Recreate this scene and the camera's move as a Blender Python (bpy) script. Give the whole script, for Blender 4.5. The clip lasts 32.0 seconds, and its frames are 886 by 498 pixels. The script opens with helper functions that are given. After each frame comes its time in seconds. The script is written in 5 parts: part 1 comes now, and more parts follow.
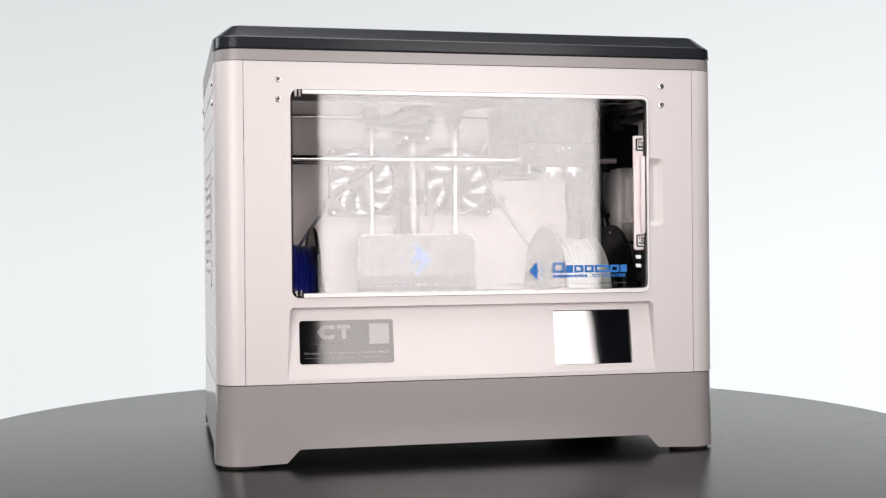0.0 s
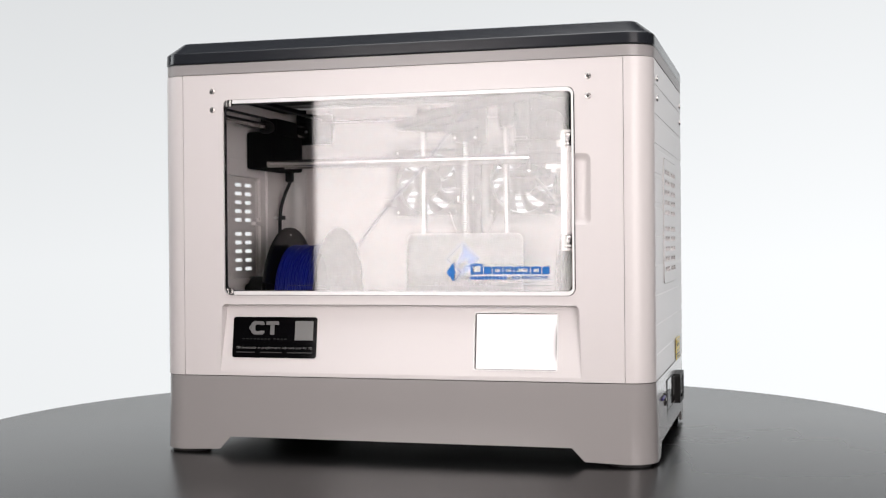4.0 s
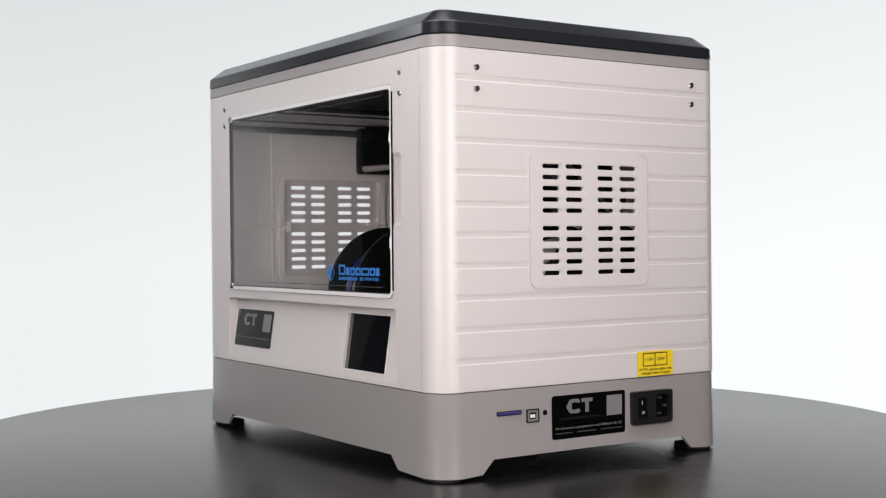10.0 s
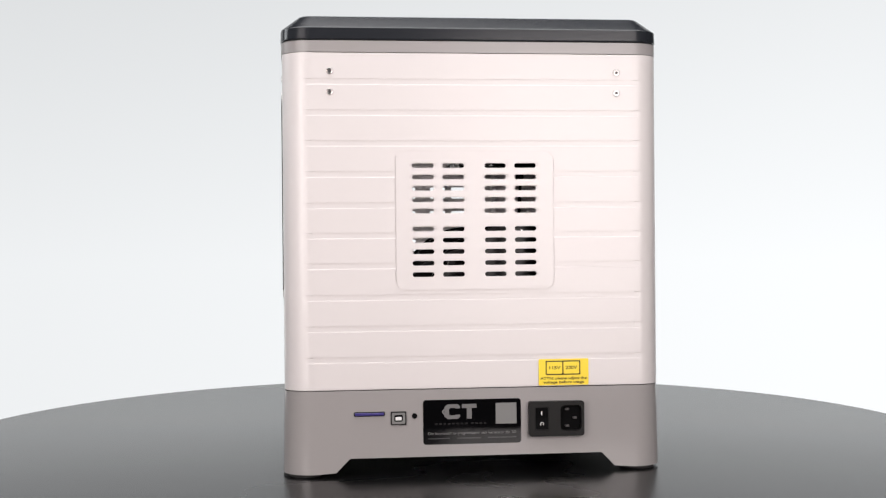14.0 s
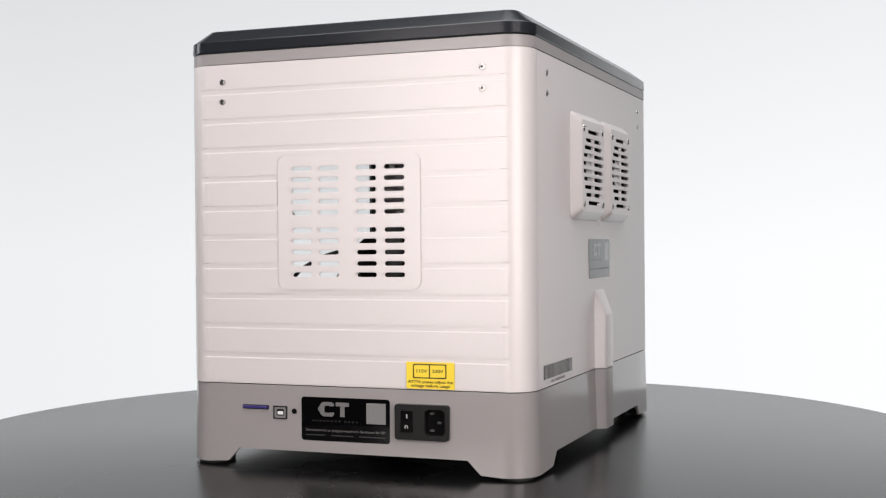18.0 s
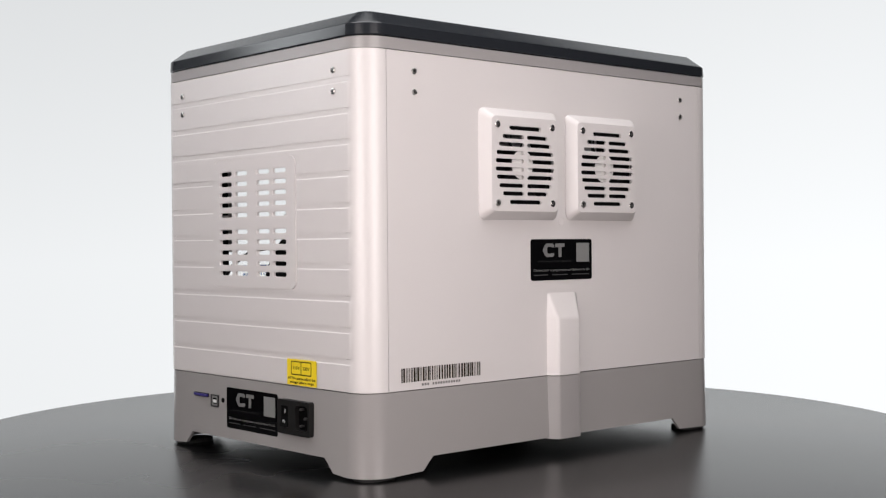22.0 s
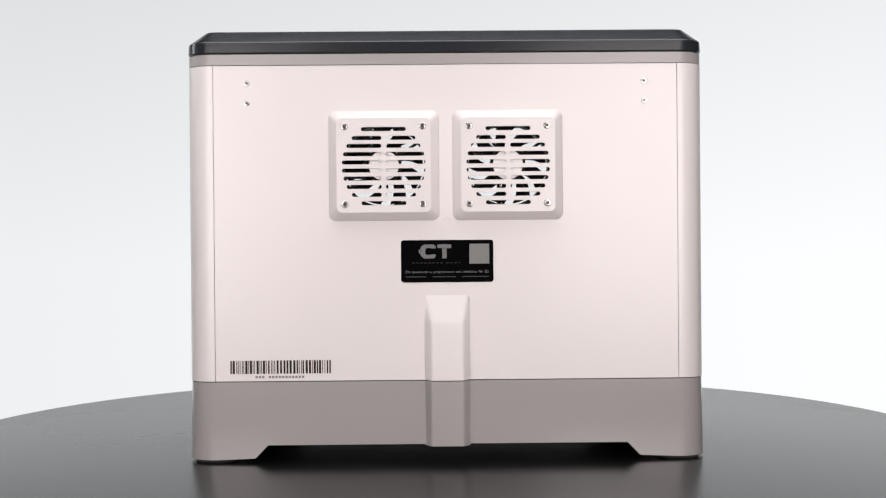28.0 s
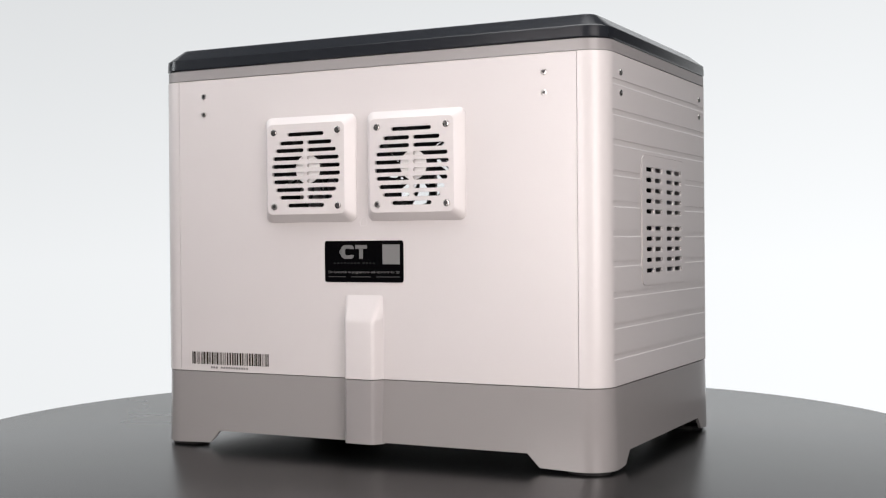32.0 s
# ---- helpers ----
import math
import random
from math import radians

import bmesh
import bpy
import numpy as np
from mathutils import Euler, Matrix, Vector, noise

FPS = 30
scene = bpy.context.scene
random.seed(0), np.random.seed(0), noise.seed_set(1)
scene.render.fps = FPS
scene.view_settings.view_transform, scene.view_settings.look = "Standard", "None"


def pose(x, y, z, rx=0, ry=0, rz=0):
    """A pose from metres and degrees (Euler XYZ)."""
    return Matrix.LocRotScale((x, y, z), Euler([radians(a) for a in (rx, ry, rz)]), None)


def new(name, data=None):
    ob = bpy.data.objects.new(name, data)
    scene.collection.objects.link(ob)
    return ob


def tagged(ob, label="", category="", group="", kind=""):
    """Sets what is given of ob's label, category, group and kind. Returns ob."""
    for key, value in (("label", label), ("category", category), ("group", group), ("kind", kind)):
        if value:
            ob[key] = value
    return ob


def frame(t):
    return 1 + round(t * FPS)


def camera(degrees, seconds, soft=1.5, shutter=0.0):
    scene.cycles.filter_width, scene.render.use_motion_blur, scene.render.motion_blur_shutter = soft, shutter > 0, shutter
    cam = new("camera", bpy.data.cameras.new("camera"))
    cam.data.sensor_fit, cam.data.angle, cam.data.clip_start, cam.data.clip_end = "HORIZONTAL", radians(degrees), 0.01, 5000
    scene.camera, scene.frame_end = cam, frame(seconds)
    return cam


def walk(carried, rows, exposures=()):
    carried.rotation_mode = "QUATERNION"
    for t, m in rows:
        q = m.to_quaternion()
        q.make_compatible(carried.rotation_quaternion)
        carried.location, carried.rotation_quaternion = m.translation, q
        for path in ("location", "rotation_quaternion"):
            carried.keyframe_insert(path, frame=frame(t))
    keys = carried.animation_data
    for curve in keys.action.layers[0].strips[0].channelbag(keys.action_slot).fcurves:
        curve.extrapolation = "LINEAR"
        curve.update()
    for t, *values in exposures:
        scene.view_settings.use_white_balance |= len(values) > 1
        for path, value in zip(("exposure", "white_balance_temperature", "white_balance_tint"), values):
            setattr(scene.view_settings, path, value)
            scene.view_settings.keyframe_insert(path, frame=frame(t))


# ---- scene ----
# A desktop 3D printer turns on a round black table before a still camera in a photo studio.
SECONDS = 32.0
cam = camera(38.38, SECONDS, soft=1.28)
EYE = (0.0008, -1.362, 0.2045)
TILT, LEAN = 0.278, 0.478
STAND = pose(*EYE, 90 - TILT, 0, 0) @ pose(0, 0, 0, 0, 0, -LEAN)
walk(cam, [(0.0, STAND), (SECONDS, STAND)])

TURN_START, TURN_RATE = 12.338, -6.8504      # degrees, degrees a second
OFFSET = Vector((-0.0025, 0.0025, 0.0))      # printer's centre from the turning axis

# ---------------------------------------------------------------- world and exposure
world = bpy.data.worlds.new("studio_dark")
world.use_nodes = True
scene.world = world
world.node_tree.nodes["Background"].inputs[0].default_value = (0.9, 0.95, 1.0, 1)
world.node_tree.nodes["Background"].inputs[1].default_value = 0.02
scene.view_settings.exposure = 0.0
KEY_GLOW, BACK_GLOW, SIDE_GLOW, TOP_GLOW = 7.5, 0.92, 4.9, 3.4


# ---------------------------------------------------------------- materials
def material(name, color, rough=0.5, metal=0.0, spec=0.5, grain=0.0, scale=300.0, bump=0.0, mottling=0.0, coat=0.0, ior=1.5):
    m = bpy.data.materials.new(name)
    m.use_nodes = True
    nt = m.node_tree
    p = nt.nodes["Principled BSDF"]
    p.inputs["Base Color"].default_value = (*color, 1)
    p.inputs["Roughness"].default_value = rough
    p.inputs["Metallic"].default_value = metal
    p.inputs["Specular IOR Level"].default_value = spec
    p.inputs["IOR"].default_value = ior
    p.inputs["Coat Weight"].default_value = coat
    co = nt.nodes.new("ShaderNodeTexCoord")
    if grain or mottling:
        fine = nt.nodes.new("ShaderNodeTexNoise")
        fine.inputs["Scale"].default_value = scale
        fine.inputs["Detail"].default_value = 3
        broad = nt.nodes.new("ShaderNodeTexNoise")
        broad.inputs["Scale"].default_value = scale / 40
        broad.inputs["Detail"].default_value = 4
        nt.links.new(co.outputs["Object"], fine.inputs["Vector"])
        nt.links.new(co.outputs["Object"], broad.inputs["Vector"])
        mix = nt.nodes.new("ShaderNodeMix")
        mix.data_type = "RGBA"
        mix.inputs["A"].default_value = (*[c * (1 - mottling) for c in color], 1)
        mix.inputs["B"].default_value = (*[min(1, c * (1 + mottling)) for c in color], 1)
        nt.links.new(broad.outputs["Fac"], mix.inputs["Factor"])
        nt.links.new(mix.outputs["Result"], p.inputs["Base Color"])
        rr = nt.nodes.new("ShaderNodeMapRange")
        rr.inputs["To Min"].default_value = max(0.02, rough * (1 - grain))
        rr.inputs["To Max"].default_value = min(1, rough * (1 + grain))
        nt.links.new(broad.outputs["Fac"], rr.inputs["Value"])
        nt.links.new(rr.outputs["Result"], p.inputs["Roughness"])
        if bump:
            b = nt.nodes.new("ShaderNodeBump")
            b.inputs["Strength"].default_value = bump
            b.inputs["Distance"].default_value = 0.0004
            nt.links.new(fine.outputs["Fac"], b.inputs["Height"])
            nt.links.new(b.outputs["Normal"], p.inputs["Normal"])
    return m


def glow(name, color, strength):
    m = bpy.data.materials.new(name)
    m.use_nodes = True
    nt = m.node_tree
    nt.nodes.remove(nt.nodes["Principled BSDF"])
    e = nt.nodes.new("ShaderNodeEmission")
    e.inputs["Color"].default_value = (*color, 1)
    e.inputs["Strength"].default_value = strength
    nt.links.new(e.outputs["Emission"], nt.nodes["Material Output"].inputs["Surface"])
    return m


def soft_glow(name, color, strength, axis, edge):
    """A softbox front, brightest inside and fading towards its two sides."""
    m = glow(name, color, strength)
    nt = m.node_tree
    co, sep = nt.nodes.new("ShaderNodeTexCoord"), nt.nodes.new("ShaderNodeSeparateXYZ")
    nt.links.new(co.outputs["Generated"], sep.inputs[0])

    def calc(op, a, b=None):
        n = nt.nodes.new("ShaderNodeMath")
        n.operation = op
        for k, v in enumerate((a, b)):
            if isinstance(v, (int, float)):
                n.inputs[k].default_value = v
            elif v is not None:
                nt.links.new(v, n.inputs[k])
        return n.outputs[0]

    def inside(sock):
        return calc("SUBTRACT", 0.5, calc("ABSOLUTE", calc("SUBTRACT", sock, 0.5)))
    d = inside(sep.outputs[axis])
    r = nt.nodes.new("ShaderNodeMapRange")
    r.interpolation_type = "SMOOTHSTEP"
    r.inputs["From Min"].default_value, r.inputs["From Max"].default_value = -0.01, edge
    r.inputs["To Min"].default_value, r.inputs["To Max"].default_value = 0.0, strength
    nt.links.new(d, r.inputs["Value"])
    nt.links.new(r.outputs["Result"], nt.nodes["Emission"].inputs["Strength"])
    return m


def clear(name, color, rough=0.0, ior=1.49):
    m = bpy.data.materials.new(name)
    m.use_nodes = True
    p = m.node_tree.nodes["Principled BSDF"]
    p.inputs["Base Color"].default_value = (*color, 1)
    p.inputs["Roughness"].default_value = rough
    p.inputs["IOR"].default_value = ior
    p.inputs["Transmission Weight"].default_value = 1.0
    return m


WHITE = material("white_abs", (0.640, 0.603, 0.595), 0.40, grain=0.04, scale=900, mottling=0.012, coat=0.85)
WHITE.node_tree.nodes["Principled BSDF"].inputs["Coat IOR"].default_value = 1.26
WHITE.node_tree.nodes["Principled BSDF"].inputs["Coat Roughness"].default_value = 0.26
# Side liners: the light inside the chamber is put into a paler white.
LITWHITE = material("white_abs_light_toned", (0.755, 0.712, 0.702), 0.45, grain=0.08, scale=800, mottling=0.02)
# Back wall, floor and handle: the chamber's shade is put into a darker white.
SHADEWHITE = material("white_abs_shade_toned", (0.555, 0.503, 0.493), 0.6, grain=0.15, scale=700, bump=0.1, mottling=0.03)
GREY = material("grey_abs", (0.30, 0.283, 0.279), 0.14, grain=0.10, scale=900, mottling=0.02)
GREYSATIN = material("grey_abs_satin", (0.30, 0.283, 0.279), 0.34, grain=0.06, scale=900, mottling=0.02)
SMOKE = material("smoked_plastic", (0.017, 0.019, 0.023), 0.22, grain=0.15, scale=500, mottling=0.02)
RUBBER = material("black_rubber", (0.012, 0.012, 0.012), 0.8, grain=0.2, scale=600, bump=0.3)
BLACK = material("black_plastic", (0.005, 0.005, 0.0053), 0.48, spec=0.3, grain=0.25, scale=500, bump=0.15, mottling=0.1)
FANBLACK = material("fan_plastic", (0.004, 0.004, 0.004), 0.5, spec=0.12, grain=0.2, scale=500, mottling=0.1)
FANLABEL = material("fan_label", (0.76, 0.75, 0.74), 0.22, grain=0.1, scale=300, mottling=0.1)


def ground_steel(axis):
    """Ground shafting: fine rings round the rod draw its highlights out along it."""
    m = material("ground_steel_" + axis.lower(), (0.60, 0.58, 0.565), 0.17, metal=1.0)
    p, t = m.node_tree.nodes["Principled BSDF"], m.node_tree.nodes.new("ShaderNodeTangent")
    t.direction_type, t.axis = "RADIAL", axis
    p.inputs["Anisotropic"].default_value, p.inputs["Anisotropic Rotation"].default_value = 0.9, 0.25
    m.node_tree.links.new(t.outputs["Tangent"], p.inputs["Tangent"])
    return m


THREAD = material("threaded_steel", (0.74, 0.72, 0.70), 0.40, metal=1.0, grain=0.2, scale=500)
STEEL_X, STEEL_Y, STEEL_Z = ground_steel("X"), ground_steel("Y"), ground_steel("Z")
SCREWS = material("screw_steel", (0.54, 0.525, 0.51), 0.27, metal=1.0, grain=0.3, scale=900, mottling=0.1)
MATTEBLACK = material("matte_black_plastic", (0.003, 0.003, 0.0033), 0.7, spec=0.05, grain=0.2, scale=600, bump=0.2, mottling=0.1)
LABELBLACK = material("label_film", (0.0022, 0.0022, 0.0026), 0.05, ior=1.63, grain=0.2, scale=90, bump=0.04)
SCREENBLACK = material("screen_glass", (0.004, 0.004, 0.006), 0.03, ior=2.1, coat=1.0)
BOARDBLACK = material("black_board", (0.002, 0.002, 0.0025), 0.045, ior=1.36)
PRINTGREY = material("label_print_grey", (0.165, 0.163, 0.162), 0.07, ior=1.63)
INKDIM = material("faint_label_print", (0.022, 0.022, 0.022), 0.07, ior=1.63)
PRINTDIM = material("label_print_dim", (0.05, 0.05, 0.05), 0.07, ior=1.63)
PALE = material("label_print_pale", (0.21, 0.21, 0.206), 0.07, ior=1.63)
YELLOW = material("yellow_film", (0.83, 0.62, 0.02), 0.4, grain=0.1, scale=300, mottling=0.02)
INK = material("black_ink", (0.03, 0.025, 0.02), 0.16)
INKGREY = material("grey_ink", (0.16, 0.15, 0.15), 0.5)
SPOOLBLACK = material("spool_plastic", (0.004, 0.004, 0.0038), 0.26, spec=0.28, grain=0.4, scale=120, bump=0.15, mottling=0.3)
BLUEINK = material("blue_print", (0.034, 0.175, 0.51), 0.5, spec=0.12)
BLUEFIL = material("blue_filament", (0.006, 0.012, 0.19), 0.3, grain=0.2, scale=300, mottling=0.15)
CLEARFIL = material("white_filament", (0.62, 0.63, 0.60), 0.35, grain=0.2, scale=300, mottling=0.05)
BLUEDIM = material("dim_blue_print", (0.010, 0.012, 0.030), 0.4)
CARDBLUE = material("blue_card", (0.035, 0.025, 0.16), 0.35)
INLET = material("inlet_plastic", (0.012, 0.0117, 0.0115), 0.42, spec=0.15, grain=0.2, scale=500, bump=0.1, mottling=0.1)
LIDTONE = material("lid_toning_brown", (0.045, 0.040, 0.039), 0.5, spec=0.3, grain=0.2, scale=200, mottling=0.2)
FANPLATE = material("grey_fan_plate", (0.33, 0.305, 0.30), 0.55, grain=0.1, scale=400, mottling=0.04)
COLUMNGREY = material("grey_column_steel", (0.055, 0.052, 0.052), 0.45, metal=0.3, grain=0.2, scale=300, mottling=0.1)
COLUMNDARK = material("dark_column_steel", (0.014, 0.013, 0.013), 0.5, grain=0.2, scale=300, mottling=0.1)
WIRERED = material("dark_red_wire", (0.035, 0.008, 0.008), 0.4)
PALETUBE = material("clear_tube_white_filament", (0.27, 0.26, 0.26), 0.22, grain=0.2, scale=300)
TUBE = material("milky_tube", (0.13, 0.135, 0.165), 0.25, grain=0.2, scale=300)
ACRYLIC = clear("clear_acrylic", (0.97, 0.98, 0.98), ior=1.57)
EDGE = material("acrylic_edge", (0.78, 0.765, 0.76), 0.2)
CLEARPLASTIC = clear("clear_hinge_plastic", (0.92, 0.92, 0.92), 0.12)
TABLE = material("black_satin_laminate", (0.003, 0.003, 0.0031), 0.27, grain=0.12, scale=60, mottling=0.06)
DARKWALL = material("dark_studio_paint", (0.035, 0.035, 0.037), 0.85, grain=0.1, scale=20, mottling=0.15)
DARKFLOOR = material("dark_studio_floor", (0.05, 0.05, 0.05), 0.6, grain=0.1, scale=15, mottling=0.2)
FABRIC = material("black_fabric", (0.015, 0.015, 0.015), 0.9, grain=0.1, scale=300, bump=0.3)
KEYLIGHT = soft_glow("softbox_diffuser", (1.0, 0.92, 0.905), KEY_GLOW, "X", 0.035)
SIDELIGHT = glow("side_softbox_diffuser", (0.94, 0.975, 1.0), SIDE_GLOW)
# Lamp light on the paper is put in as glow, fading upwards and sideways.
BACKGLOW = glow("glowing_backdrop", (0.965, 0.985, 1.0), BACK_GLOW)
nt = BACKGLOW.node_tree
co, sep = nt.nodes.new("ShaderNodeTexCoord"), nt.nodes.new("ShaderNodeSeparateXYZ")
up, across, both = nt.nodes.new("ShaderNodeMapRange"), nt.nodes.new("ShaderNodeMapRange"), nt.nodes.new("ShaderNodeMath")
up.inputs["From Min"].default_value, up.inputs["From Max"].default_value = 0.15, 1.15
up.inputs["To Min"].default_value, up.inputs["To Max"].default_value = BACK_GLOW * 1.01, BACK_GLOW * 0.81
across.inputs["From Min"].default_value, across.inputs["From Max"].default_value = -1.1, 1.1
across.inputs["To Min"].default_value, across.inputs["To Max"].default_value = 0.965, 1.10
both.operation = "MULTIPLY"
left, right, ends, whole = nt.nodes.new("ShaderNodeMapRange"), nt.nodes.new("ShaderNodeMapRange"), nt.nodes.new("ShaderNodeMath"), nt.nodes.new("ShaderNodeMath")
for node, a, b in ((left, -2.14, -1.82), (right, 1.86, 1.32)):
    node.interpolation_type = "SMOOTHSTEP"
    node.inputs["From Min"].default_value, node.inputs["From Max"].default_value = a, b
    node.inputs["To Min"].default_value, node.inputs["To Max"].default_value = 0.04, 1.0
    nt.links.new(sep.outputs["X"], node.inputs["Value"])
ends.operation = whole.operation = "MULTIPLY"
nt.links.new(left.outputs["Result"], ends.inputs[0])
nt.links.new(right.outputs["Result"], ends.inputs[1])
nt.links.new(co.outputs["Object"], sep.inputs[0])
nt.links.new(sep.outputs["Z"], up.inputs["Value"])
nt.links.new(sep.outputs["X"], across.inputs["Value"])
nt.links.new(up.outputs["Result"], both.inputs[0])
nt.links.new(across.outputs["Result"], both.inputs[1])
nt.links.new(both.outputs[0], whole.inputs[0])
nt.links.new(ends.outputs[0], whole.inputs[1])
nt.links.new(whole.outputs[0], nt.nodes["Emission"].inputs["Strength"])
TOPLIGHT = glow("overhead_diffuser", (0.98, 0.975, 0.99), TOP_GLOW)


# ---------------------------------------------------------------- building helpers
def thing(name, at, label, category, group=""):
    ob = new(name)
    ob.matrix_basis = at
    ob.empty_display_size = 0.05
    return tagged(ob, label, category, group)


def finish(bm, name, smooth=False, angle=35):
    bmesh.ops.recalc_face_normals(bm, faces=bm.faces)
    me = bpy.data.meshes.new(name)
    if smooth:
        for f in bm.faces:
            f.smooth = True
        for e in bm.edges:
            if len(e.link_faces) != 2 or e.calc_face_angle(0) > radians(angle):
                e.smooth = False
    bm.to_mesh(me)
    bm.free()
    return me


def depth_two(parent):
    """Things have parts and parts have pieces, no deeper."""
    while parent.parent and parent.parent.parent:
        parent = parent.parent
    return parent


def part(name, bm, mat, parent, label="", smooth=True, angle=35):
    """One mesh object under a thing or a part."""
    ob = new(name, finish(bm, name, smooth, angle))
    ob.data.materials.append(mat)
    ob.parent = depth_two(parent)
    if label:
        ob["label"] = label
    return ob


def face_matrix(side, w=0.0):
    """u to the right and v up as seen from outside, w outwards from the side's plane."""
    u, n, d = {"front": ((1, 0, 0), (0, -1, 0), HD), "back": ((-1, 0, 0), (0, 1, 0), HD),
               "right": ((0, 1, 0), (1, 0, 0), HW), "left": ((0, -1, 0), (-1, 0, 0), HW)}[side]
    m = Matrix((u, (0, 0, 1), n)).transposed().to_4x4()
    m.translation = Vector(n) * (d + w)
    return m


def rounded(u0, v0, u1, v1, r, n=6):
    """A rounded rectangle's outline."""
    pts = []
    for cu, cv, a in ((u1 - r, v1 - r, 0), (u0 + r, v1 - r, 90), (u0 + r, v0 + r, 180), (u1 - r, v0 + r, 270)):
        for k in range(n + 1):
            t = radians(a + 90 * k / n)
            pts.append((cu + r * math.cos(t), cv + r * math.sin(t)))
    return pts


def slab(bm, outline, holes, m, w0, w1, chamfer=0.0):
    """A flat plate with holes between w0 and w1 (w1 the outer face), set by the matrix m."""
    loops = [outline] + list(holes)
    tops, bots, edges = [], [], []
    for k, lp in enumerate(loops):
        vs = [bm.verts.new(m @ Vector((u, v, w1))) for u, v in lp]
        tops.append(vs)
        edges += [bm.edges.new((vs[i], vs[(i + 1) % len(vs)])) for i in range(len(vs))]
    geom = bmesh.ops.triangle_fill(bm, use_beauty=True, use_dissolve=False, edges=edges)["geom"]
    faces = [g for g in geom if isinstance(g, bmesh.types.BMFace)]
    twin = {}
    for vs, lp in zip(tops, loops):
        b = [bm.verts.new(m @ Vector((u, v, w0))) for u, v in lp]
        bots.append(b)
        twin.update(zip(vs, b))
    for f in faces:
        bm.faces.new([twin[v] for v in reversed(f.verts)])
    for a, b in zip(tops, bots):
        n = len(a)
        for i in range(n):
            j = (i + 1) % n
            bm.faces.new((a[i], a[j], b[j], b[i]))


def box(bm, x0, y0, z0, x1, y1, z1, bevel=0.0, seg=2, m=None):
    r = bmesh.ops.create_cube(bm, size=1)
    vs = r["verts"]
    for v in vs:
        v.co = Vector(((x0 + x1) / 2 + v.co.x * (x1 - x0), (y0 + y1) / 2 + v.co.y * (y1 - y0), (z0 + z1) / 2 + v.co.z * (z1 - z0)))
        if m:
            v.co = m @ v.co
    if bevel:
        es = list({e for v in vs for e in v.link_edges})
        bmesh.ops.bevel(bm, geom=es, offset=bevel, segments=seg, affect="EDGES", profile=0.5)


def ring(bm, p, axis, r, n, rot=0.0):
    axis = Vector(axis).normalized()
    q = axis.to_track_quat("Z", "Y")
    return [bm.verts.new(Vector(p) + q @ Vector((r * math.cos(2 * math.pi * k / n + rot), r * math.sin(2 * math.pi * k / n + rot), 0))) for k in range(n)]


def lathe(bm, profile, origin, axis, n=32, cap=True):
    """Profile of (distance along axis, radius)."""
    axis = Vector(axis).normalized()
    rings = [ring(bm, Vector(origin) + axis * h, axis, max(r, 1e-5), n) for h, r in profile]
    for a, b in zip(rings, rings[1:]):
        for i in range(n):
            j = (i + 1) % n
            bm.faces.new((a[i], a[j], b[j], b[i]))
    if cap:
        bm.faces.new(list(reversed(rings[0])))
        bm.faces.new(rings[-1])


def rod(bm, a, b, r, n=16):
    a, b = Vector(a), Vector(b)
    lathe(bm, [(0, r), ((b - a).length, r)], a, b - a, n)


def smooth_path(pts, steps=8):
    pts = [Vector(p) for p in pts]
    out = []
    for i in range(len(pts) - 1):
        p0, p1, p2, p3 = pts[max(i - 1, 0)], pts[i], pts[i + 1], pts[min(i + 2, len(pts) - 1)]
        for k in range(steps):
            t = k / steps
            out.append(0.5 * ((2 * p1) + (p2 - p0) * t + (2 * p0 - 5 * p1 + 4 * p2 - p3) * t * t + (3 * p1 - p0 - 3 * p2 + p3) * t ** 3))
    return out + [pts[-1]]


def tube(bm, pts, r, n=10, steps=8, flat=1.0):
    path = smooth_path(pts, steps)
    rings = []
    side = Vector((0, 0, 1))
    for i, p in enumerate(path):
        d = (path[min(i + 1, len(path) - 1)] - path[max(i - 1, 0)]).normalized()
        s = (side - d * side.dot(d))
        s = s.normalized() if s.length > 1e-4 else Vector((1, 0, 0))
        c = d.cross(s)
        rings.append([bm.verts.new(p + (s * math.cos(2 * math.pi * k / n) * flat + c * math.sin(2 * math.pi * k / n)) * r) for k in range(n)])
    for a, b in zip(rings, rings[1:]):
        for i in range(n):
            j = (i + 1) % n
            bm.faces.new((a[i], a[j], b[j], b[i]))
    bm.faces.new(list(reversed(rings[0])))
    bm.faces.new(rings[-1])


def writing(name, text, size, m, mat, parent, width=0.0, label="", bold=0.0):
    """Raised lettering, centred, scaled to a given width."""
    c = bpy.data.curves.new(name, "FONT")
    c.body, c.size, c.align_x, c.align_y, c.extrude, c.offset = text, size, "CENTER", "CENTER", 0.00004, bold
    tmp = bpy.data.objects.new(name, c)
    scene.collection.objects.link(tmp)
    dg = bpy.context.evaluated_depsgraph_get()
    me = bpy.data.meshes.new_from_object(tmp.evaluated_get(dg))
    bpy.data.objects.remove(tmp)
    xs = [v.co.x for v in me.vertices]
    k = width / (max(xs) - min(xs)) if width and xs else 1.0
    for v in me.vertices:
        v.co.x *= k
    me.transform(m)
    ob = new(name, me)
    me.materials.clear()
    me.materials.append(mat)
    ob.parent = depth_two(parent)
    if label:
        ob["label"] = label
    return ob


# ---------------------------------------------------------------- sizes of the printer
HW, HD = 0.2425, 0.1685             # half width, half depth
Z_BASE, Z_BODY, Z_BAND, Z_LID, Z_TOP = 0.0031, 0.0765, 0.3712, 0.3936, 0.4055
